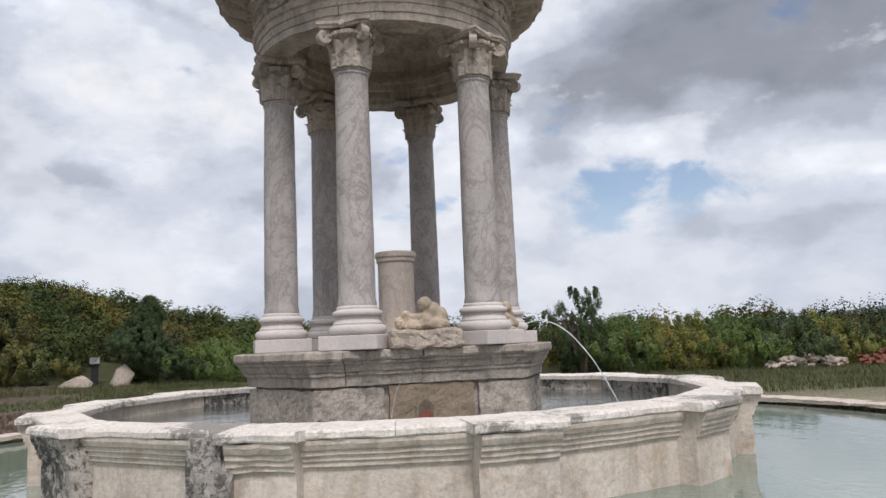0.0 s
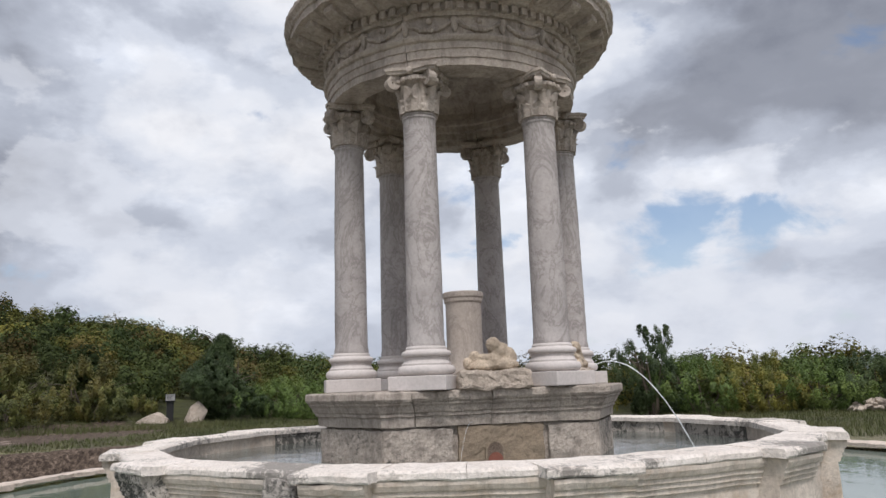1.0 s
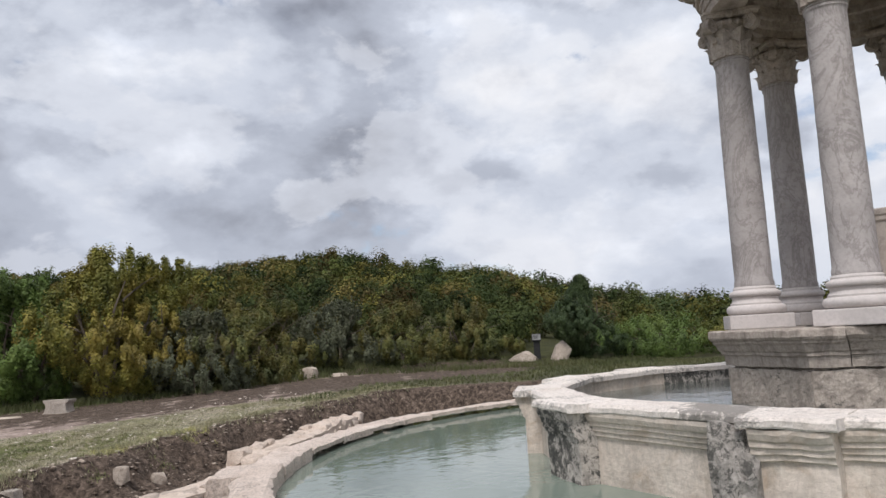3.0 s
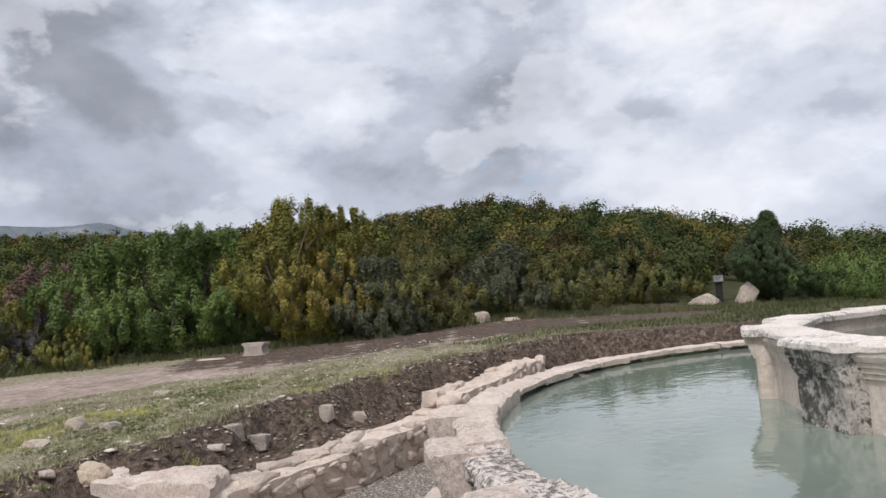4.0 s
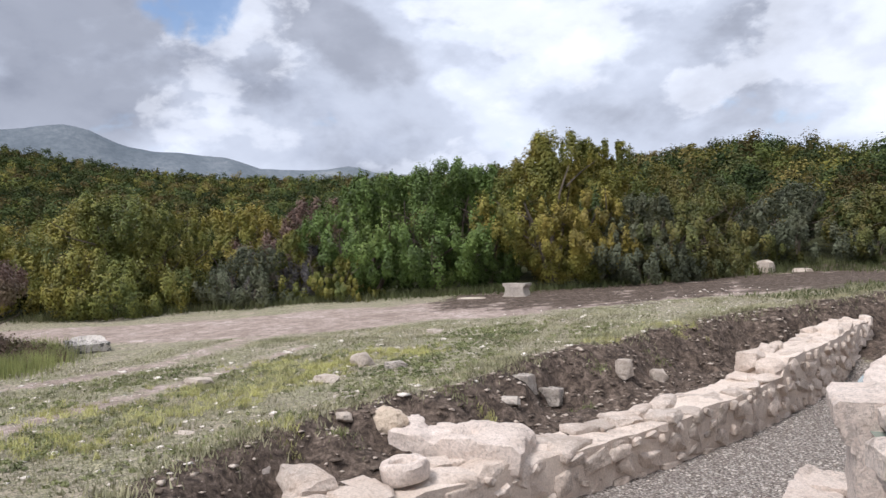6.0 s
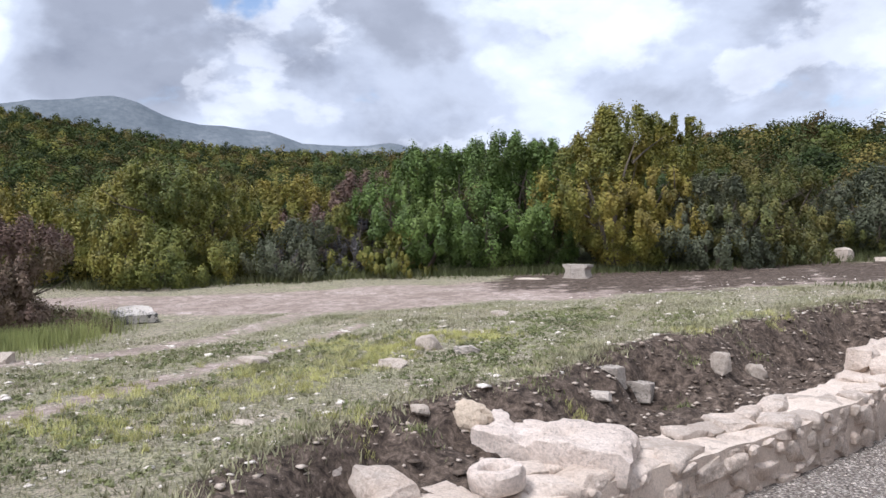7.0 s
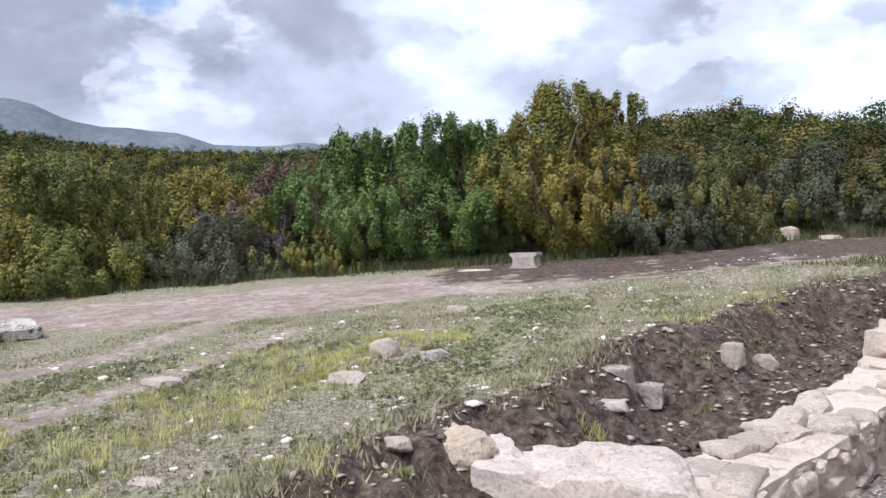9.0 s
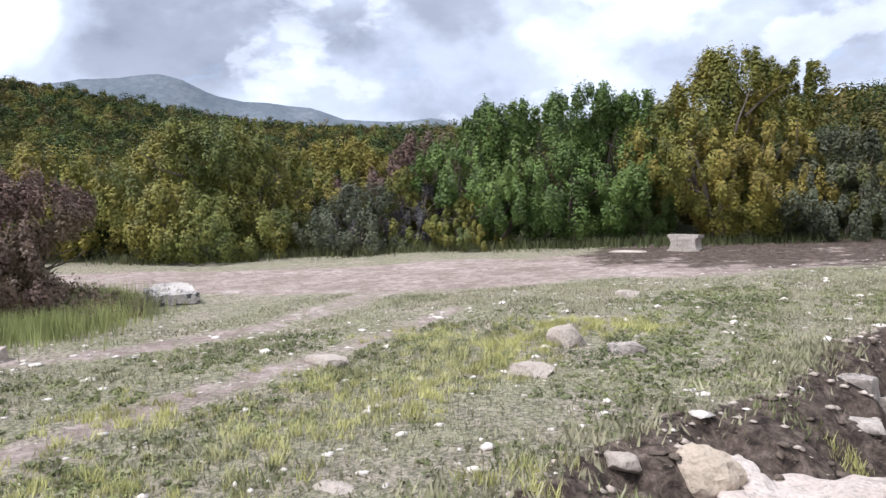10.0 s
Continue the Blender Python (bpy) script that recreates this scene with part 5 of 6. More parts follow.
def scatter_leaves(gen, centres, sizes, per, leaf, outward=None, form=(1, 1, 0.85)):
    """Three-cornered leaves over the shells of clumps: centres (n, 3), sizes (n,), per leaves each."""
    n = len(centres)
    d = gen.normal(size=(n, per, 3))
    d /= np.linalg.norm(d, axis=2, keepdims=True)
    rad = gen.uniform(0.45, 1.05, (n, per, 1))
    pos = centres[:, None] + d * rad * sizes[:, None, None] * np.array(form)
    pos = pos.reshape(-1, 3)
    nor = d.reshape(-1, 3) + gen.normal(size=(n * per, 3)) * 0.34 + np.array([0, 0, 0.4])
    if outward is not None:
        nor = nor + np.repeat(outward, per, axis=0) * 0.5
    nor /= np.linalg.norm(nor, axis=1, keepdims=True)
    t = np.cross(nor, gen.normal(size=(n * per, 3)))
    t /= np.linalg.norm(t, axis=1, keepdims=True) + 1e-9
    b = np.cross(nor, t)
    s = leaf * gen.uniform(0.6, 1.3, (n * per, 1, 1))
    v = pos[:, None] + s * (LEAF[None, :, :1] * t[:, None] + LEAF[None, :, 1:2] * b[:, None])
    v = v.reshape(-1, 3)
    return v, np.arange(len(v)).reshape(-1, 3)


def limb(bm, p, q, r0, r1, seg=7, bend=0.1, gen=None):
    u = (q - p)
    side = Vector((gen.normal(), gen.normal(), gen.normal() * 0.3)) * u.length * bend
    prev = None
    for i in range(6):
        f = i / 5
        c = p.lerp(q, f) + side * math.sin(math.pi * f)
        r = r0 + (r1 - r0) * f
        ax = u.normalized()
        e1 = ax.orthogonal().normalized()
        e2 = ax.cross(e1)
        ringv = [bm.verts.new(c + (e1 * math.cos(2 * math.pi * j / seg) + e2 * math.sin(2 * math.pi * j / seg)) * r) for j in range(seg)]
        if prev:
            for j in range(seg):
                bm.faces.new((prev[j], prev[(j + 1) % seg], ringv[(j + 1) % seg], ringv[j]))
        prev = ringv
    bm.faces.new(prev)


def tree(x, y, tall, wide, material, seed, label, name="tree", category="tree", low=0.08, clumps=110, per=80, leaf=0.11, shape="round", stems=4):
    gen = np.random.default_rng(seed)
    z0 = float(land(x, y)) - 0.05
    tall, clumps, per, leaf = tall * 0.88, int(clumps * 1.9), int(per * 1.9), leaf * 0.56
    top = thing(name, Matrix.Translation((x, y, z0)), label, category)
    bm = bmesh.new()
    tips = []
    for k in range(stems):
        a = 2 * math.pi * k / stems + gen.uniform(-0.5, 0.5)
        q = Vector((math.cos(a) * wide * 0.28, math.sin(a) * wide * 0.28, tall * gen.uniform(0.55, 0.8)))
        base = Vector((math.cos(a) * 0.12, math.sin(a) * 0.12, -0.1))
        limb(bm, base, q, 0.02 * tall + 0.01, 0.012, 7, 0.08, gen)
        for j in range(4):
            f = gen.uniform(0.3, 0.85)
            a2 = a + gen.uniform(-1.4, 1.4)
            s = base.lerp(q, f)
            limb(bm, s, s + Vector((math.cos(a2) * wide * 0.3, math.sin(a2) * wide * 0.3, tall * gen.uniform(0.05, 0.22))), 0.008 * tall, 0.006, 5, 0.1, gen)
    part("trunk", bm, BARK, top, "several thin grey-brown stems", True)
    # clump centres fill an uneven envelope
    cs = []
    lobes = [(gen.uniform(0, 6.28), gen.uniform(0.12, 0.3)) for _ in range(5)]
    while len(cs) < clumps:
        h = low + (0.98 - low) * gen.random() ** (1.6 if shape == "dome" else 1.15)
        a = gen.uniform(0, 2 * math.pi)
        if shape == "cone":
            env = (1.02 - h) ** 0.85 * (0.25 + 0.75 * min(1, (h - low) / 0.12 + 0.55))
        elif shape == "dome":
            env = math.sqrt(max(0.02, 1 - (h / 1.03) ** 2))
        elif shape == "tall":
            env = math.sqrt(max(0.02, 1 - ((h - 0.5) / 0.53) ** 2)) * (0.92 if h < 0.7 else 0.85) * (1 if h > 0.3 else 0.72 + 0.93 * h)
        else:
            env = math.sqrt(max(0.02, 1 - ((h - 0.46) / 0.57) ** 2))
        env *= 1 + sum(w * math.cos(a - p) * math.sin(h * 7 + p) for p, w in lobes)
        rr = env * gen.uniform(0.12, 1.0) ** 0.25
        cs.append((math.cos(a) * rr * wide / 2, math.sin(a) * rr * wide / 2, h * tall))
    cs = np.array(cs)
    sz = gen.uniform(0.55, 1.3, clumps) * wide * (0.055 if shape == "cone" else 0.064)
    out = (cs - np.array([0, 0, 0.45 * tall])) / np.array([wide / 2, wide / 2, tall * 0.5])
    v, f = scatter_leaves(gen, cs, sz, per, leaf, out, (0.8, 0.8, 1.0) if shape == "cone" else (0.85, 0.85, 1.75))
    # shoots standing out of the top
    shoots = cs[cs[:, 2] > 0.82 * tall][:10]
    if len(shoots) and shape != "cone":
        sv, sf = scatter_leaves(gen, shoots + np.array([0, 0, 0.05 * tall]), np.full(len(shoots), wide * 0.04), 50, leaf)
        v, f = np.concatenate([v, sv]), np.concatenate([f, sf + len(v)])
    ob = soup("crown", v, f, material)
    ob.parent = top
    return top


GOLD = "golden-green oak thick with small leaves, bushy to the ground"
GRN = "fresh green bushy tree with upright shoots"
OLV = "grey-olive rounded shrub at the edge of the track"
tree(-21.0, 13.9, 5.15, 3.4, LEAF_GOLD, 1, GOLD, clumps=190, per=100, shape="tall")
tree(-20.5, 15.3, 4.9, 2.6, LEAF_GOLD, 2, GOLD, clumps=120, per=90, shape="tall")
tree(-23.4, 11.2, 4.5, 3.4, LEAF_GREEN, 3, GRN, clumps=160, per=95, shape="tall")
tree(-24.3, 9.4, 4.2, 3.0, LEAF_GREEN, 4, GRN, clumps=140, per=90, shape="tall")
tree(-22.6, 12.6, 4.3, 2.6, LEAF_GREEN, 31, GRN, clumps=110, per=85, shape="tall")
tree(-19.3, 15.9, 2.9, 2.6, LEAF_OLIVE, 5, OLV, "shrub", "shrub", 0.05, 100, 85, 0.10, "dome")
tree(-19.5, 17.6, 3.3, 3.0, LEAF_SCRUB, 6, "mixed green and yellow oak scrub", "shrub", "shrub", 0.05, 110, 85, 0.11, "dome")
tree(-20.0, 19.8, 3.0, 3.0, LEAF_SCRUB, 7, "mixed green and yellow oak scrub", "shrub", "shrub", 0.05, 110, 80, 0.11, "dome")
tree(-18.6, 22.0, 2.6, 3.0, LEAF_OLIVE, 8, OLV, "shrub", "shrub", 0.05, 100, 80, 0.11, "dome")
tree(-17.0, 23.6, 2.4, 3.0, LEAF_SCRUB, 9, "mixed green and yellow oak scrub", "shrub", "shrub", 0.05, 100, 80, 0.11, "dome")
tree(-15.0, 25.3, 2.3, 2.8, LEAF_SCRUB, 10, "mixed green and yellow oak scrub", "shrub", "shrub", 0.05, 90, 80, 0.11, "dome")
tree(-10.7, 26.6, 3.5, 3.0, LEAF_DARK, 11, "dark green juniper with a pointed top", "conifer", "conifer", 0.02, 420, 80, 0.07, "cone", 1)
tree(-26.3, 2.2, 3.7, 3.8, LEAF_MIX, 12, "broad yellow-green oak bush beside the track", "tree", "tree", 0.05, 190, 95, 0.11)
tree(-26.8, 3.9, 3.2, 2.6, LEAF_MIX, 32, "broad yellow-green oak bush beside the track", "tree", "tree", 0.05, 110, 90, 0.11)
tree(-25.6, 7.6, 2.4, 2.4, LEAF_MIX, 13, "low green scrub at the roadside", "shrub", "shrub", 0.05, 80, 80, 0.10, "dome")
tree(-25.2, 5.9, 1.9, 2.4, LEAF_OLIVE, 14, OLV, "shrub", "shrub", 0.05, 80, 80, 0.09, "dome")
tree(-23.6, 8.3, 1.5, 1.5, LEAF_MIX, 15, "low green scrub at the roadside", "shrub", "shrub", 0.05, 60, 70, 0.09, "dome")
tree(-28.5, -1.4, 3.0, 3.6, LEAF_GOLD, 16, GOLD, "tree", "tree", 0.05, 120, 85, 0.12)
tree(-29.5, 6.5, 3.4, 3.4, LEAF_GOLD, 17, GOLD, "tree", "tree", 0.05, 120, 80, 0.12)
tree(-28.6, 9.0, 3.5, 3.4, LEAF_RUST, 18, "russet oak scrub turning brown", "tree", "tree", 0.05, 100, 70, 0.12)
tree(-16.95, -0.7, 1.95, 1.8, LEAF_RUST, 19, "rust-red twiggy bush beside tall grass", "shrub", "shrub", 0.0, 260, 90, 0.06, "dome")
tree(-18.6, -1.9, 1.7, 1.6, LEAF_MIX, 20, "yellow-green bush behind a rust-red one", "shrub", "shrub", 0.02, 70, 80, 0.08, "dome")
tree(-26.4, 6.6, 1.7, 2.2, LEAF_GREY, 33, "bare grey twiggy brush at the roadside", "shrub", "shrub", 0.03, 80, 70, 0.07, "dome")
tree(-25.3, 7.9, 1.9, 1.7, LEAF_GREY, 34, "bare grey twiggy brush at the roadside", "shrub", "shrub", 0.03, 70, 70, 0.07, "dome")
# tree line beyond the pool on the far side
for i, (x, y, h, w, mt) in enumerate([(-8.0, 27.5, 1.66, 3.4, LEAF_GREEN), (-4.5, 28.0, 1.58, 3.4, LEAF_MIX), (-1.5, 28.5, 1.73, 3.4, LEAF_GREEN), (1.5, 28, 1.73, 3.2, LEAF_MIX), (5.0, 27.2, 3.6, 2.2, LEAF_DARK), (6.6, 27.4, 2.30, 3.0, LEAF_GREEN), (8.6, 27, 2.23, 3.0, LEAF_MIX), (10.6, 26.8, 2.09, 3.0, LEAF_GREEN), (12.2, 26.4, 2.16, 2.6, LEAF_DARK), (14.6, 27.5, 1.73, 2.6, LEAF_MIX), (16.4, 27.0, 2.09, 2.8, LEAF_DARK), (18.6, 27.6, 1.87, 2.6, LEAF_DARK), (20.6, 26.8, 2.16, 3.0, LEAF_DARK), (23.5, 26.0, 2.16, 3.2, LEAF_GREEN)]):
    tree(x, y, h, w, mt, 100 + i, "dense green scrub tree along the field's far edge", "tree", "tree", 0.02, 100, 60, 0.095)

# scrub forest over the hill: far woods nobody could count
gen = np.random.default_rng(77)


def woods(near, far, step, clumps, per, leaf, big):
    """Crowns on a jittered grid between two distances: domes of leafy clumps, each with its own tint."""
    g = np.arange(-far, far, step)
    x, y = [c.ravel() + gen.uniform(-0.48, 0.48, c.size) * step for c in np.meshgrid(g, g)]
    d, b = np.hypot(x, y), np.degrees(np.arctan2(-x, y))
    last = np.interp(b, BEAR, RIDGE) * 1.06
    ok = (d > near) & (d < far) & (d < last) & (b > -62) & (b < 112) & (along(x, y, ROAD) > 5.0) & ((x < -14) | (y > 29)) & ((b > 3) | (d < 60))
    x, y = x[ok], y[ok]
    n = len(x)
    size = step * gen.uniform(0.38, 0.75, n) * big
    dome = gen.normal(size=(n, clumps, 3))
    dome[..., 2] = np.abs(dome[..., 2])
    dome /= np.linalg.norm(dome, axis=2, keepdims=True)
    tall = gen.uniform(0.8, 1.42, (n, 1, 1))
    cen = np.stack([x, y, land(x, y) + 0.3 * size], -1)[:, None] + dome * size[:, None, None] * gen.uniform(0.55, 0.9, (n, clumps, 1)) * np.concatenate([np.ones((n, 1, 2)), tall * 1.15], 2)
    v, f = scatter_leaves(gen, cen.reshape(-1, 3), np.repeat(size * 0.42, clumps) * gen.uniform(0.7, 1.2, n * clumps), per, leaf, dome.reshape(-1, 3))
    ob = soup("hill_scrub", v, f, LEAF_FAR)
    tint = np.ones((n, 4), np.float32)
    tint[:, 1] = gen.random(n)
    tint[:, 0] = np.clip(0.5 + 0.2 * gen.normal(size=n) + 0.10 * waves(x, y, 0.11, 4), 0, 1)
    att = ob.data.color_attributes.new("tint", "FLOAT_COLOR", "POINT")
    att.data.foreach_set("color", np.repeat(tint, clumps * per * 3, axis=0).ravel())
    tagged(ob, "dense autumn-tinted oak scrub covering the hillside", "scrub forest", kind="stuff")


woods(27.5, 50, 2.1, 11, 90, 0.13, 1.05)
woods(50, 96, 2.4, 10, 56, 0.20, 1.1)
woods(96, 194, 2.9, 8, 30, 0.32, 1.0)


# ---------------------------------------------------------------- grass, weeds and pebbles
def blades(name, xs, ys, tall, width, material, label, lean=0.5, seed=1):
    gen = np.random.default_rng(seed)
    n = len(xs)
    z = height(xs, ys)
    a = gen.uniform(0, 2 * math.pi, n)
    h = tall * gen.uniform(0.45, 1.25, n)
    tip = np.stack([xs + np.cos(a) * h * lean * gen.uniform(0.2, 1, n), ys + np.sin(a) * h * lean * gen.uniform(0.2, 1, n), z + h], -1)
    b = a + gen.uniform(0.6, 2.5, n)
    w = width * gen.uniform(0.6, 1.3, n)
    p = np.stack([xs + np.cos(b) * w, ys + np.sin(b) * w, z - 0.01], -1)
    q = np.stack([xs - np.cos(b) * w, ys - np.sin(b) * w, z - 0.01], -1)
    v = np.stack([p, q, tip], 1).reshape(-1, 3)
    ob = soup(name, v, np.arange(3 * n).reshape(-1, 3), material)
    return tagged(ob, label, "grass", kind="stuff")


gen = np.random.default_rng(5)
xs, ys = gen.uniform(-17, -8.4, 200000), gen.uniform(-3.5, 17, 200000)
r, az, edge = hollow(xs, ys)
dirt, soil, gravel = covers(xs, ys)
patch = waves(xs, ys, 0.8, 1) + 0.6 * waves(xs, ys, 2.4, 3)
keep = (r > edge + 0.05) & (dirt < 0.25) & (soil < 0.3) & (patch + gen.normal(size=len(xs)) * 0.35 > -0.05)
blades("field_grass", xs[keep], ys[keep], 0.04, 0.006, DRYGRASS, "short worn grass and weeds over the field", 0.9, 2)
# low leafy weeds in mats, and a fringe along the dug edge
wx, wy = gen.uniform(-17, -8.4, 90000), gen.uniform(-3.5, 17, 90000)
r, az, edge = hollow(wx, wy)
dirt, soil, gravel = covers(wx, wy)
mats = waves(wx, wy, 1.5, 7) + 0.8 * waves(wx, wy, 5.2, 4) + gen.normal(size=len(wx)) * 0.2
ok = (r > edge + 0.02) & (dirt < 0.2) & (soil < 0.4) & (mats > 0.25)
blades("weed_mats", wx[ok], wy[ok], 0.028, 0.011, WEED, "low grey-green weeds matted over the field", 1.6, 12)
ra = np.radians(gen.uniform(150, 238, 14000))
rr = np.interp(np.degrees(ra), BANK_AZ, BANK_R) + gen.normal(0.16, 0.16, 14000)
ex, ey = CX + rr * np.cos(ra), CY + rr * np.sin(ra)
ok = waves(ex, ey, 2.1, 2) + gen.normal(size=14000) * 0.4 > 0.0
blades("bank_grass", ex[ok], ey[ok], 0.07, 0.009, DRYGRASS, "uneven grass fringe hanging over the dug bank", 1.0, 13)
sx, sy = [], []
for x, y in [(-10.35, 4.35), (-9.9, 1.9), (-10.2, 2.4), (-9.75, 2.75), (-11.0, 6.9), (-11.3, 8.3), (-10.6, 1.2), (-10.4, 6.1)]:
    sx.append(gen.normal(x, 0.09, 90)), sy.append(gen.normal(y, 0.09, 90))
blades("soil_weeds", np.concatenate(sx), np.concatenate(sy), 0.05, 0.008, LEAF_WEED, "small fresh green weeds sprouting in the dug soil", 0.9, 15)
# low leafy rosettes between the pebbles
cx, cy = gen.uniform(-14.5, -9.2, 9000), gen.uniform(-1.5, 9, 9000)
r, az, edge = hollow(cx, cy)
dirt, soil, gravel = covers(cx, cy)
ok = (r > edge) & (dirt < 0.3) & (soil < 0.3) & (waves(cx, cy, 1.1, 3) + 0.7 * waves(cx, cy, 3.7, 6) + gen.normal(size=9000) * 0.3 > 0.1)
cx, cy = cx[ok], cy[ok]
v, f = scatter_leaves(gen, np.stack([cx, cy, height(cx, cy) + 0.01], -1), gen.uniform(0.02, 0.06, len(cx)), 16, 0.024, None, (1, 1, 0.5))
tagged(soup("leafy_weeds", v, f, LEAF_WEED), "small leafy green weeds among the pebbles", "weeds", kind="stuff")
# taller yellow-green tufts
tx, ty = [], []
for x, y, s, n in [(-12.9, 3.6, 0.8, 900), (-12.2, 3.0, 0.6, 600), (-13.2, 4.4, 0.7, 700), (-11.6, 2.3, 0.5, 450), (-12.4, 2.1, 0.5, 350), (-11.3, 1.3, 0.6, 450), (-10.6, 0.7, 0.6, 450), (-12.0, 0.6, 0.5, 300), (-12.9, 5.1, 0.5, 400), (-11.0, 0.0, 0.6, 400), (-10.0, 2.2, 0.3, 120), (-10.0, 4.6, 0.16, 120), (-13.6, 3.3, 0.5, 300), (-11.6, 7.6, 0.3, 150), (-12.0, 9.4, 0.4, 250)]:
    k2 = int(n * 3.4)
    m2 = k2 // 28
    tx.append(np.repeat(gen.normal(x, s * 0.5, m2), 28) + gen.normal(0, 0.028, m2 * 28)), ty.append(np.repeat(gen.normal(y, s * 0.5, m2), 28) + gen.normal(0, 0.028, m2 * 28))
blades("tall_grass", np.concatenate(tx), np.concatenate(ty), 0.062, 0.0042, GRASS, "tufts of yellow-green wild barley grass", 0.9, 3)
gx = np.concatenate([gen.normal(-16.3, 0.6, 8000), gen.normal(-17.5, 0.6, 5000)])
gy = np.concatenate([gen.normal(-0.35, 0.4, 8000), gen.normal(0.15, 0.35, 5000)])
blades("tall_grass", gx, gy, 0.26, 0.006, VERGELIGHT, "tall soft roadside grass round a rust-red bush", 0.4, 4)
# verge under the trees
s9 = gen.uniform(0, 1, 16000)
vx = np.interp(s9, [0, 0.3, 0.6, 0.8, 1], [-26.5, -24.2, -20.2, -18.0, -8]) + gen.normal(0, 0.5, 16000)
vy = np.interp(s9, [0, 0.3, 0.6, 0.8, 1], [0.5, 7.5, 13.5, 21, 25.2]) + gen.normal(0, 0.5, 16000)
blades("verge_grass", vx, vy, 0.22, 0.012, VERGE, "rough grass along the foot of the scrub", 0.5, 6)
nx, ny = gen.uniform(-17, -1, 26000), gen.uniform(13.5, 25.5, 26000)
r, az, edge = hollow(nx, ny)
dirt, soil, gravel = covers(nx, ny)
ok = (r > edge + 0.1) & (dirt < 0.3) & (soil < 0.35)
blades("verge_grass", nx[ok], ny[ok], 0.10, 0.016, VERGE, "short dark green grass between pool and track", 0.8, 16)
fx, fy = gen.uniform(5, 26, 26000), gen.uniform(16, 27, 26000)
ok = np.hypot(fx - CX, fy - CY) > 8.3
blades("meadow_grass", fx[ok], fy[ok], 0.14, 0.014, VERGE, "rough meadow grass beyond the pool", 0.6, 7)


def pebbles(name, xs, ys, smin, smax, material, label, seed):
    gen = np.random.default_rng(seed)
    n = len(xs)
    base = np.array([[1, 0, 0], [0, 1, 0], [-1, 0, 0], [0, -1, 0], [0, 0, 0.8], [0, 0, -0.8], [0.7, 0.7, 0.35], [-0.7, 0.6, 0.3], [-0.6, -0.75, 0.35], [0.7, -0.65, 0.3]])
    faces = np.array([[4, 0, 6], [4, 6, 1], [4, 1, 7], [4, 7, 2], [4, 2, 8], [4, 8, 3], [4, 3, 9], [4, 9, 0], [5, 6, 0], [5, 1, 6], [5, 7, 1], [5, 2, 7], [5, 8, 2], [5, 3, 8], [5, 9, 3], [5, 0, 9]])
    s = smin + (smax - smin) * gen.random(n) ** 3
    v = base[None] * (1 + gen.normal(size=(n, 10, 3)) * 0.18)
    a = gen.uniform(0, 6.28, n)
    ca, sa = np.cos(a), np.sin(a)
    st = np.stack([s * gen.uniform(0.7, 1.4, n), s * gen.uniform(0.6, 1.1, n), s * gen.uniform(0.35, 0.7, n)], -1)
    v = v * st[:, None]
    v = np.stack([v[..., 0] * ca[:, None] - v[..., 1] * sa[:, None], v[..., 0] * sa[:, None] + v[..., 1] * ca[:, None], v[..., 2]], -1)
    v = v + np.stack([xs, ys, height(xs, ys)], -1)[:, None]
    f = faces[None] + 10 * np.arange(n)[:, None, None]
    ob = soup(name, v.reshape(-1, 3), f.reshape(-1, 3), material)
    return tagged(ob, label, "stones", kind="stuff")


n = 2100
px, py = gen.uniform(-16, -8.8, n), gen.uniform(-2.5, 16, n)
r, az, edge = hollow(px, py)
ok = r > edge - 0.1
pebbles("field_stones", px[ok], py[ok], 0.006, 0.038, PEBBLE, "scattered pale stones on the worn grass", 8)
n = 330
px, py = gen.uniform(-15, -9.2, n), gen.uniform(-1.5, 12, n)
r, az, edge = hollow(px, py)
ok = r > edge - 0.05
pebbles("field_stones", px[ok], py[ok], 0.018, 0.07, PEBBLE, "larger pale stones half sunk in the grass", 28)
n = 4600
pa, pr = np.radians(gen.uniform(150, 240, n)), gen.uniform(9.6, 13, n)
px, py = CX + pr * np.cos(pa), CY + pr * np.sin(pa)
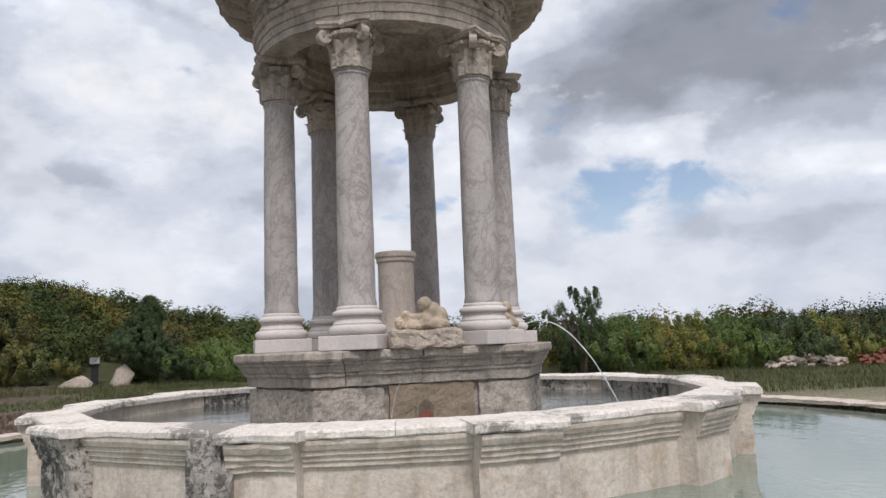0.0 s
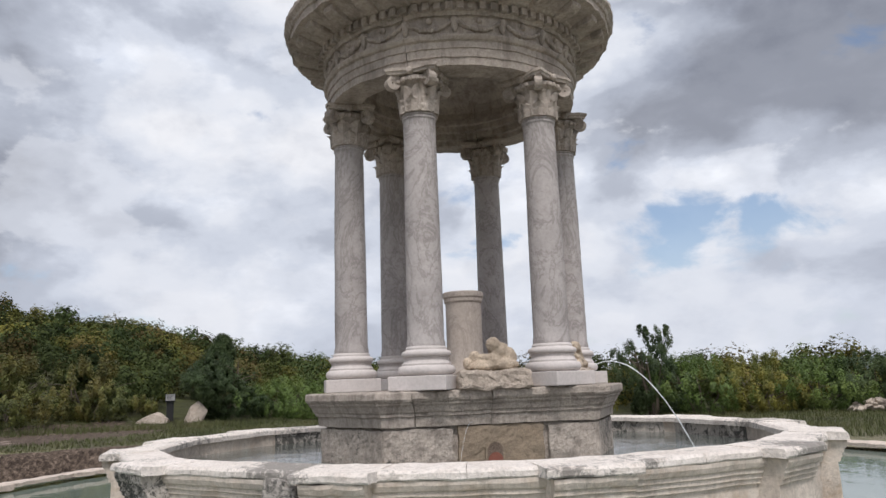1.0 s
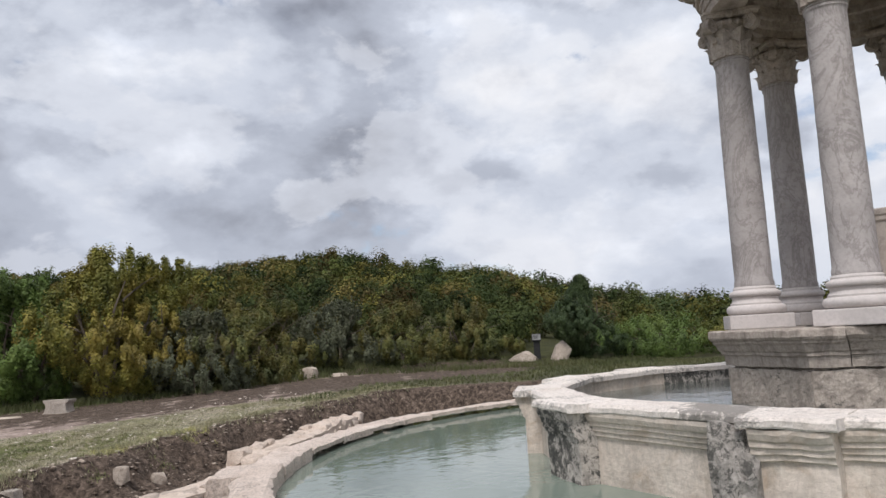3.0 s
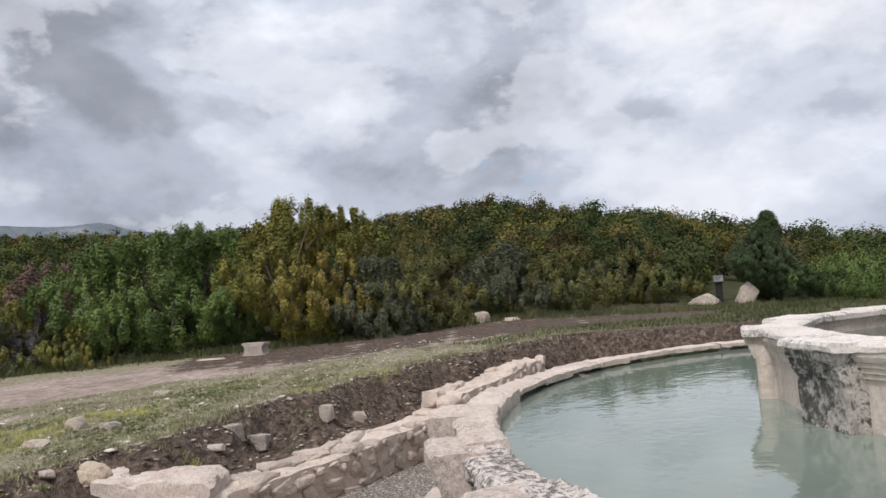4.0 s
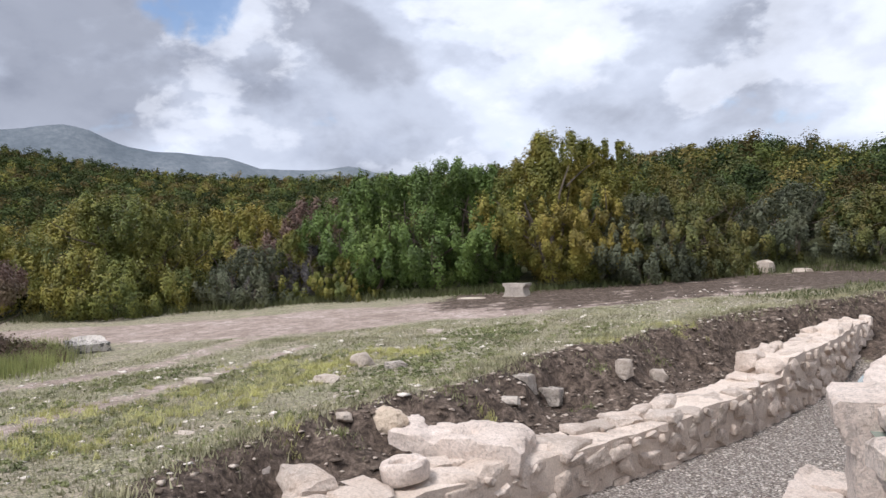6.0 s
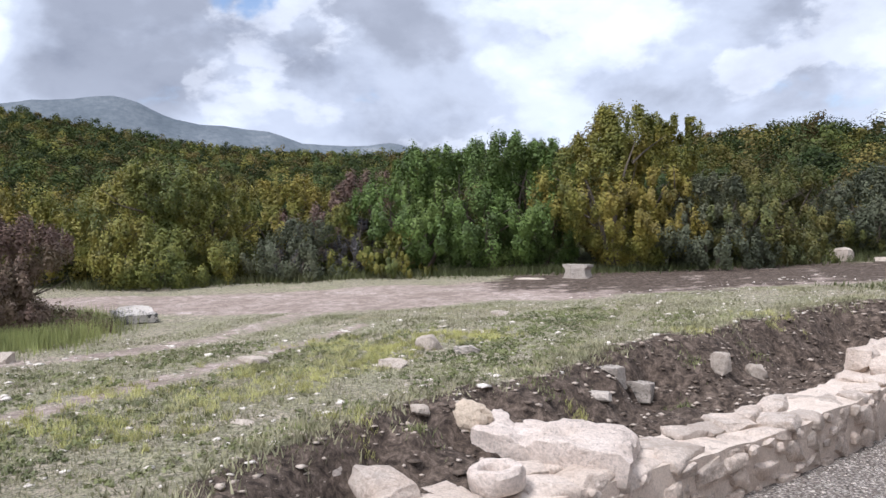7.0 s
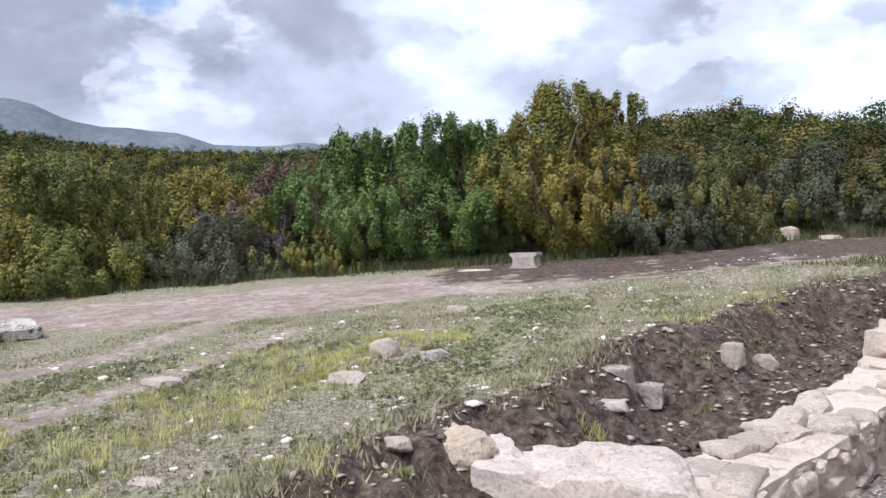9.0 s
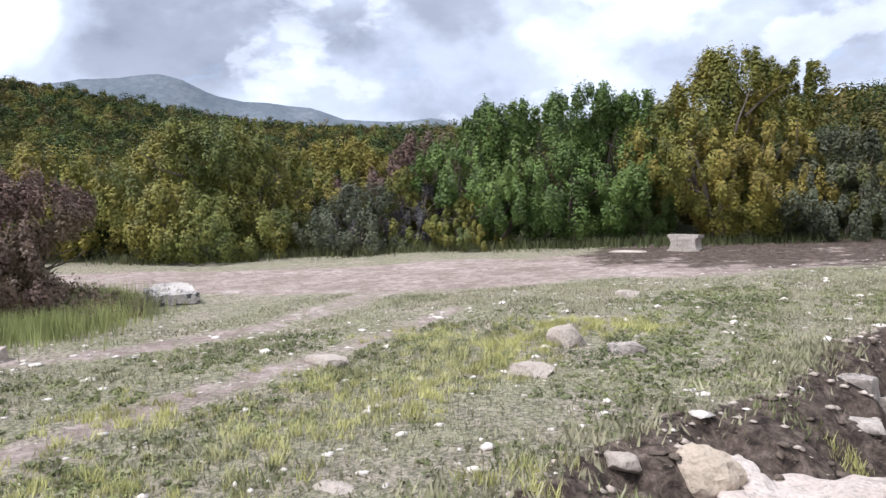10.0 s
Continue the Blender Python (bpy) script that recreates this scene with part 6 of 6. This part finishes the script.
r, az, edge = hollow(px, py)
ok = (r < edge + 0.2) & (r > np.interp(az, FACE_AZ, FACE_R) + 0.6)
pebbles("soil_stones", px[ok], py[ok], 0.005, 0.05, SOILST, "small stones in the dark dug soil", 9)
n = 5200
pa, pr = np.radians(gen.uniform(150, 240, n)), gen.uniform(9.4, 13, n)
px, py = CX + pr * np.cos(pa), CY + pr * np.sin(pa)
r, az, edge = hollow(px, py)
ok = (r < edge + 0.12) & (r > np.interp(az, FACE_AZ, FACE_R) + 0.6)
pebbles("soil_clods", px[ok], py[ok], 0.008, 0.055, SOIL_AND_SHADE, "crumbling clods of dark dug soil", 19)
n = 5000
pa, pr = np.radians(gen.uniform(165, 240, n)), gen.uniform(7.6, 9.6, n)
pebbles("gravel", CX + pr * np.cos(pa), CY + pr * np.sin(pa), 0.006, 0.018, PEBBLE, "grey and white gravel of the lane", 10)


# ---------------------------------------------------------------- piles beyond the pool
def pile(x, y, length, tall, n, seed, label, material):
    gen = random.Random(seed)
    top = thing("stone_pile", Matrix.Translation((x, y, float(land(x, y)))), label, "stone pile")
    meshes = []
    for k in range(6):
        b = rock_bm(seed + k, 0, 0.7, 0.1)
        me = bpy.data.meshes.new("stone")
        b.to_mesh(me)
        b.free()
        me.materials.append(material)
        meshes.append(me)
    for k in range(n):
        f = gen.uniform(-1, 1)
        h = gen.random() ** 1.4 * tall * (1 - f * f * 0.6)
        s = gen.uniform(0.16, 0.36)
        share("stone", gen.choice(meshes), Matrix.Translation((f * length / 2, gen.uniform(-0.5, 0.5) * (1 - h / tall * 0.7), h * 0.8 + 0.05)) @ Euler((gen.uniform(-0.5, 0.5), gen.uniform(-0.5, 0.5), gen.uniform(0, 3))).to_matrix().to_4x4() @ Matrix.Diagonal((s, s * 0.7, s * 0.45, 1)), top)
    return top


pile(12.2, 25.3, 2.6, 0.5, 110, 200, "long pile of pale building stones at the field's edge", FIELDST)
pile(15.3, 25.5, 2.2, 0.7, 110, 300, "pile of red-brown broken tiles at the field's edge", REDTILE)
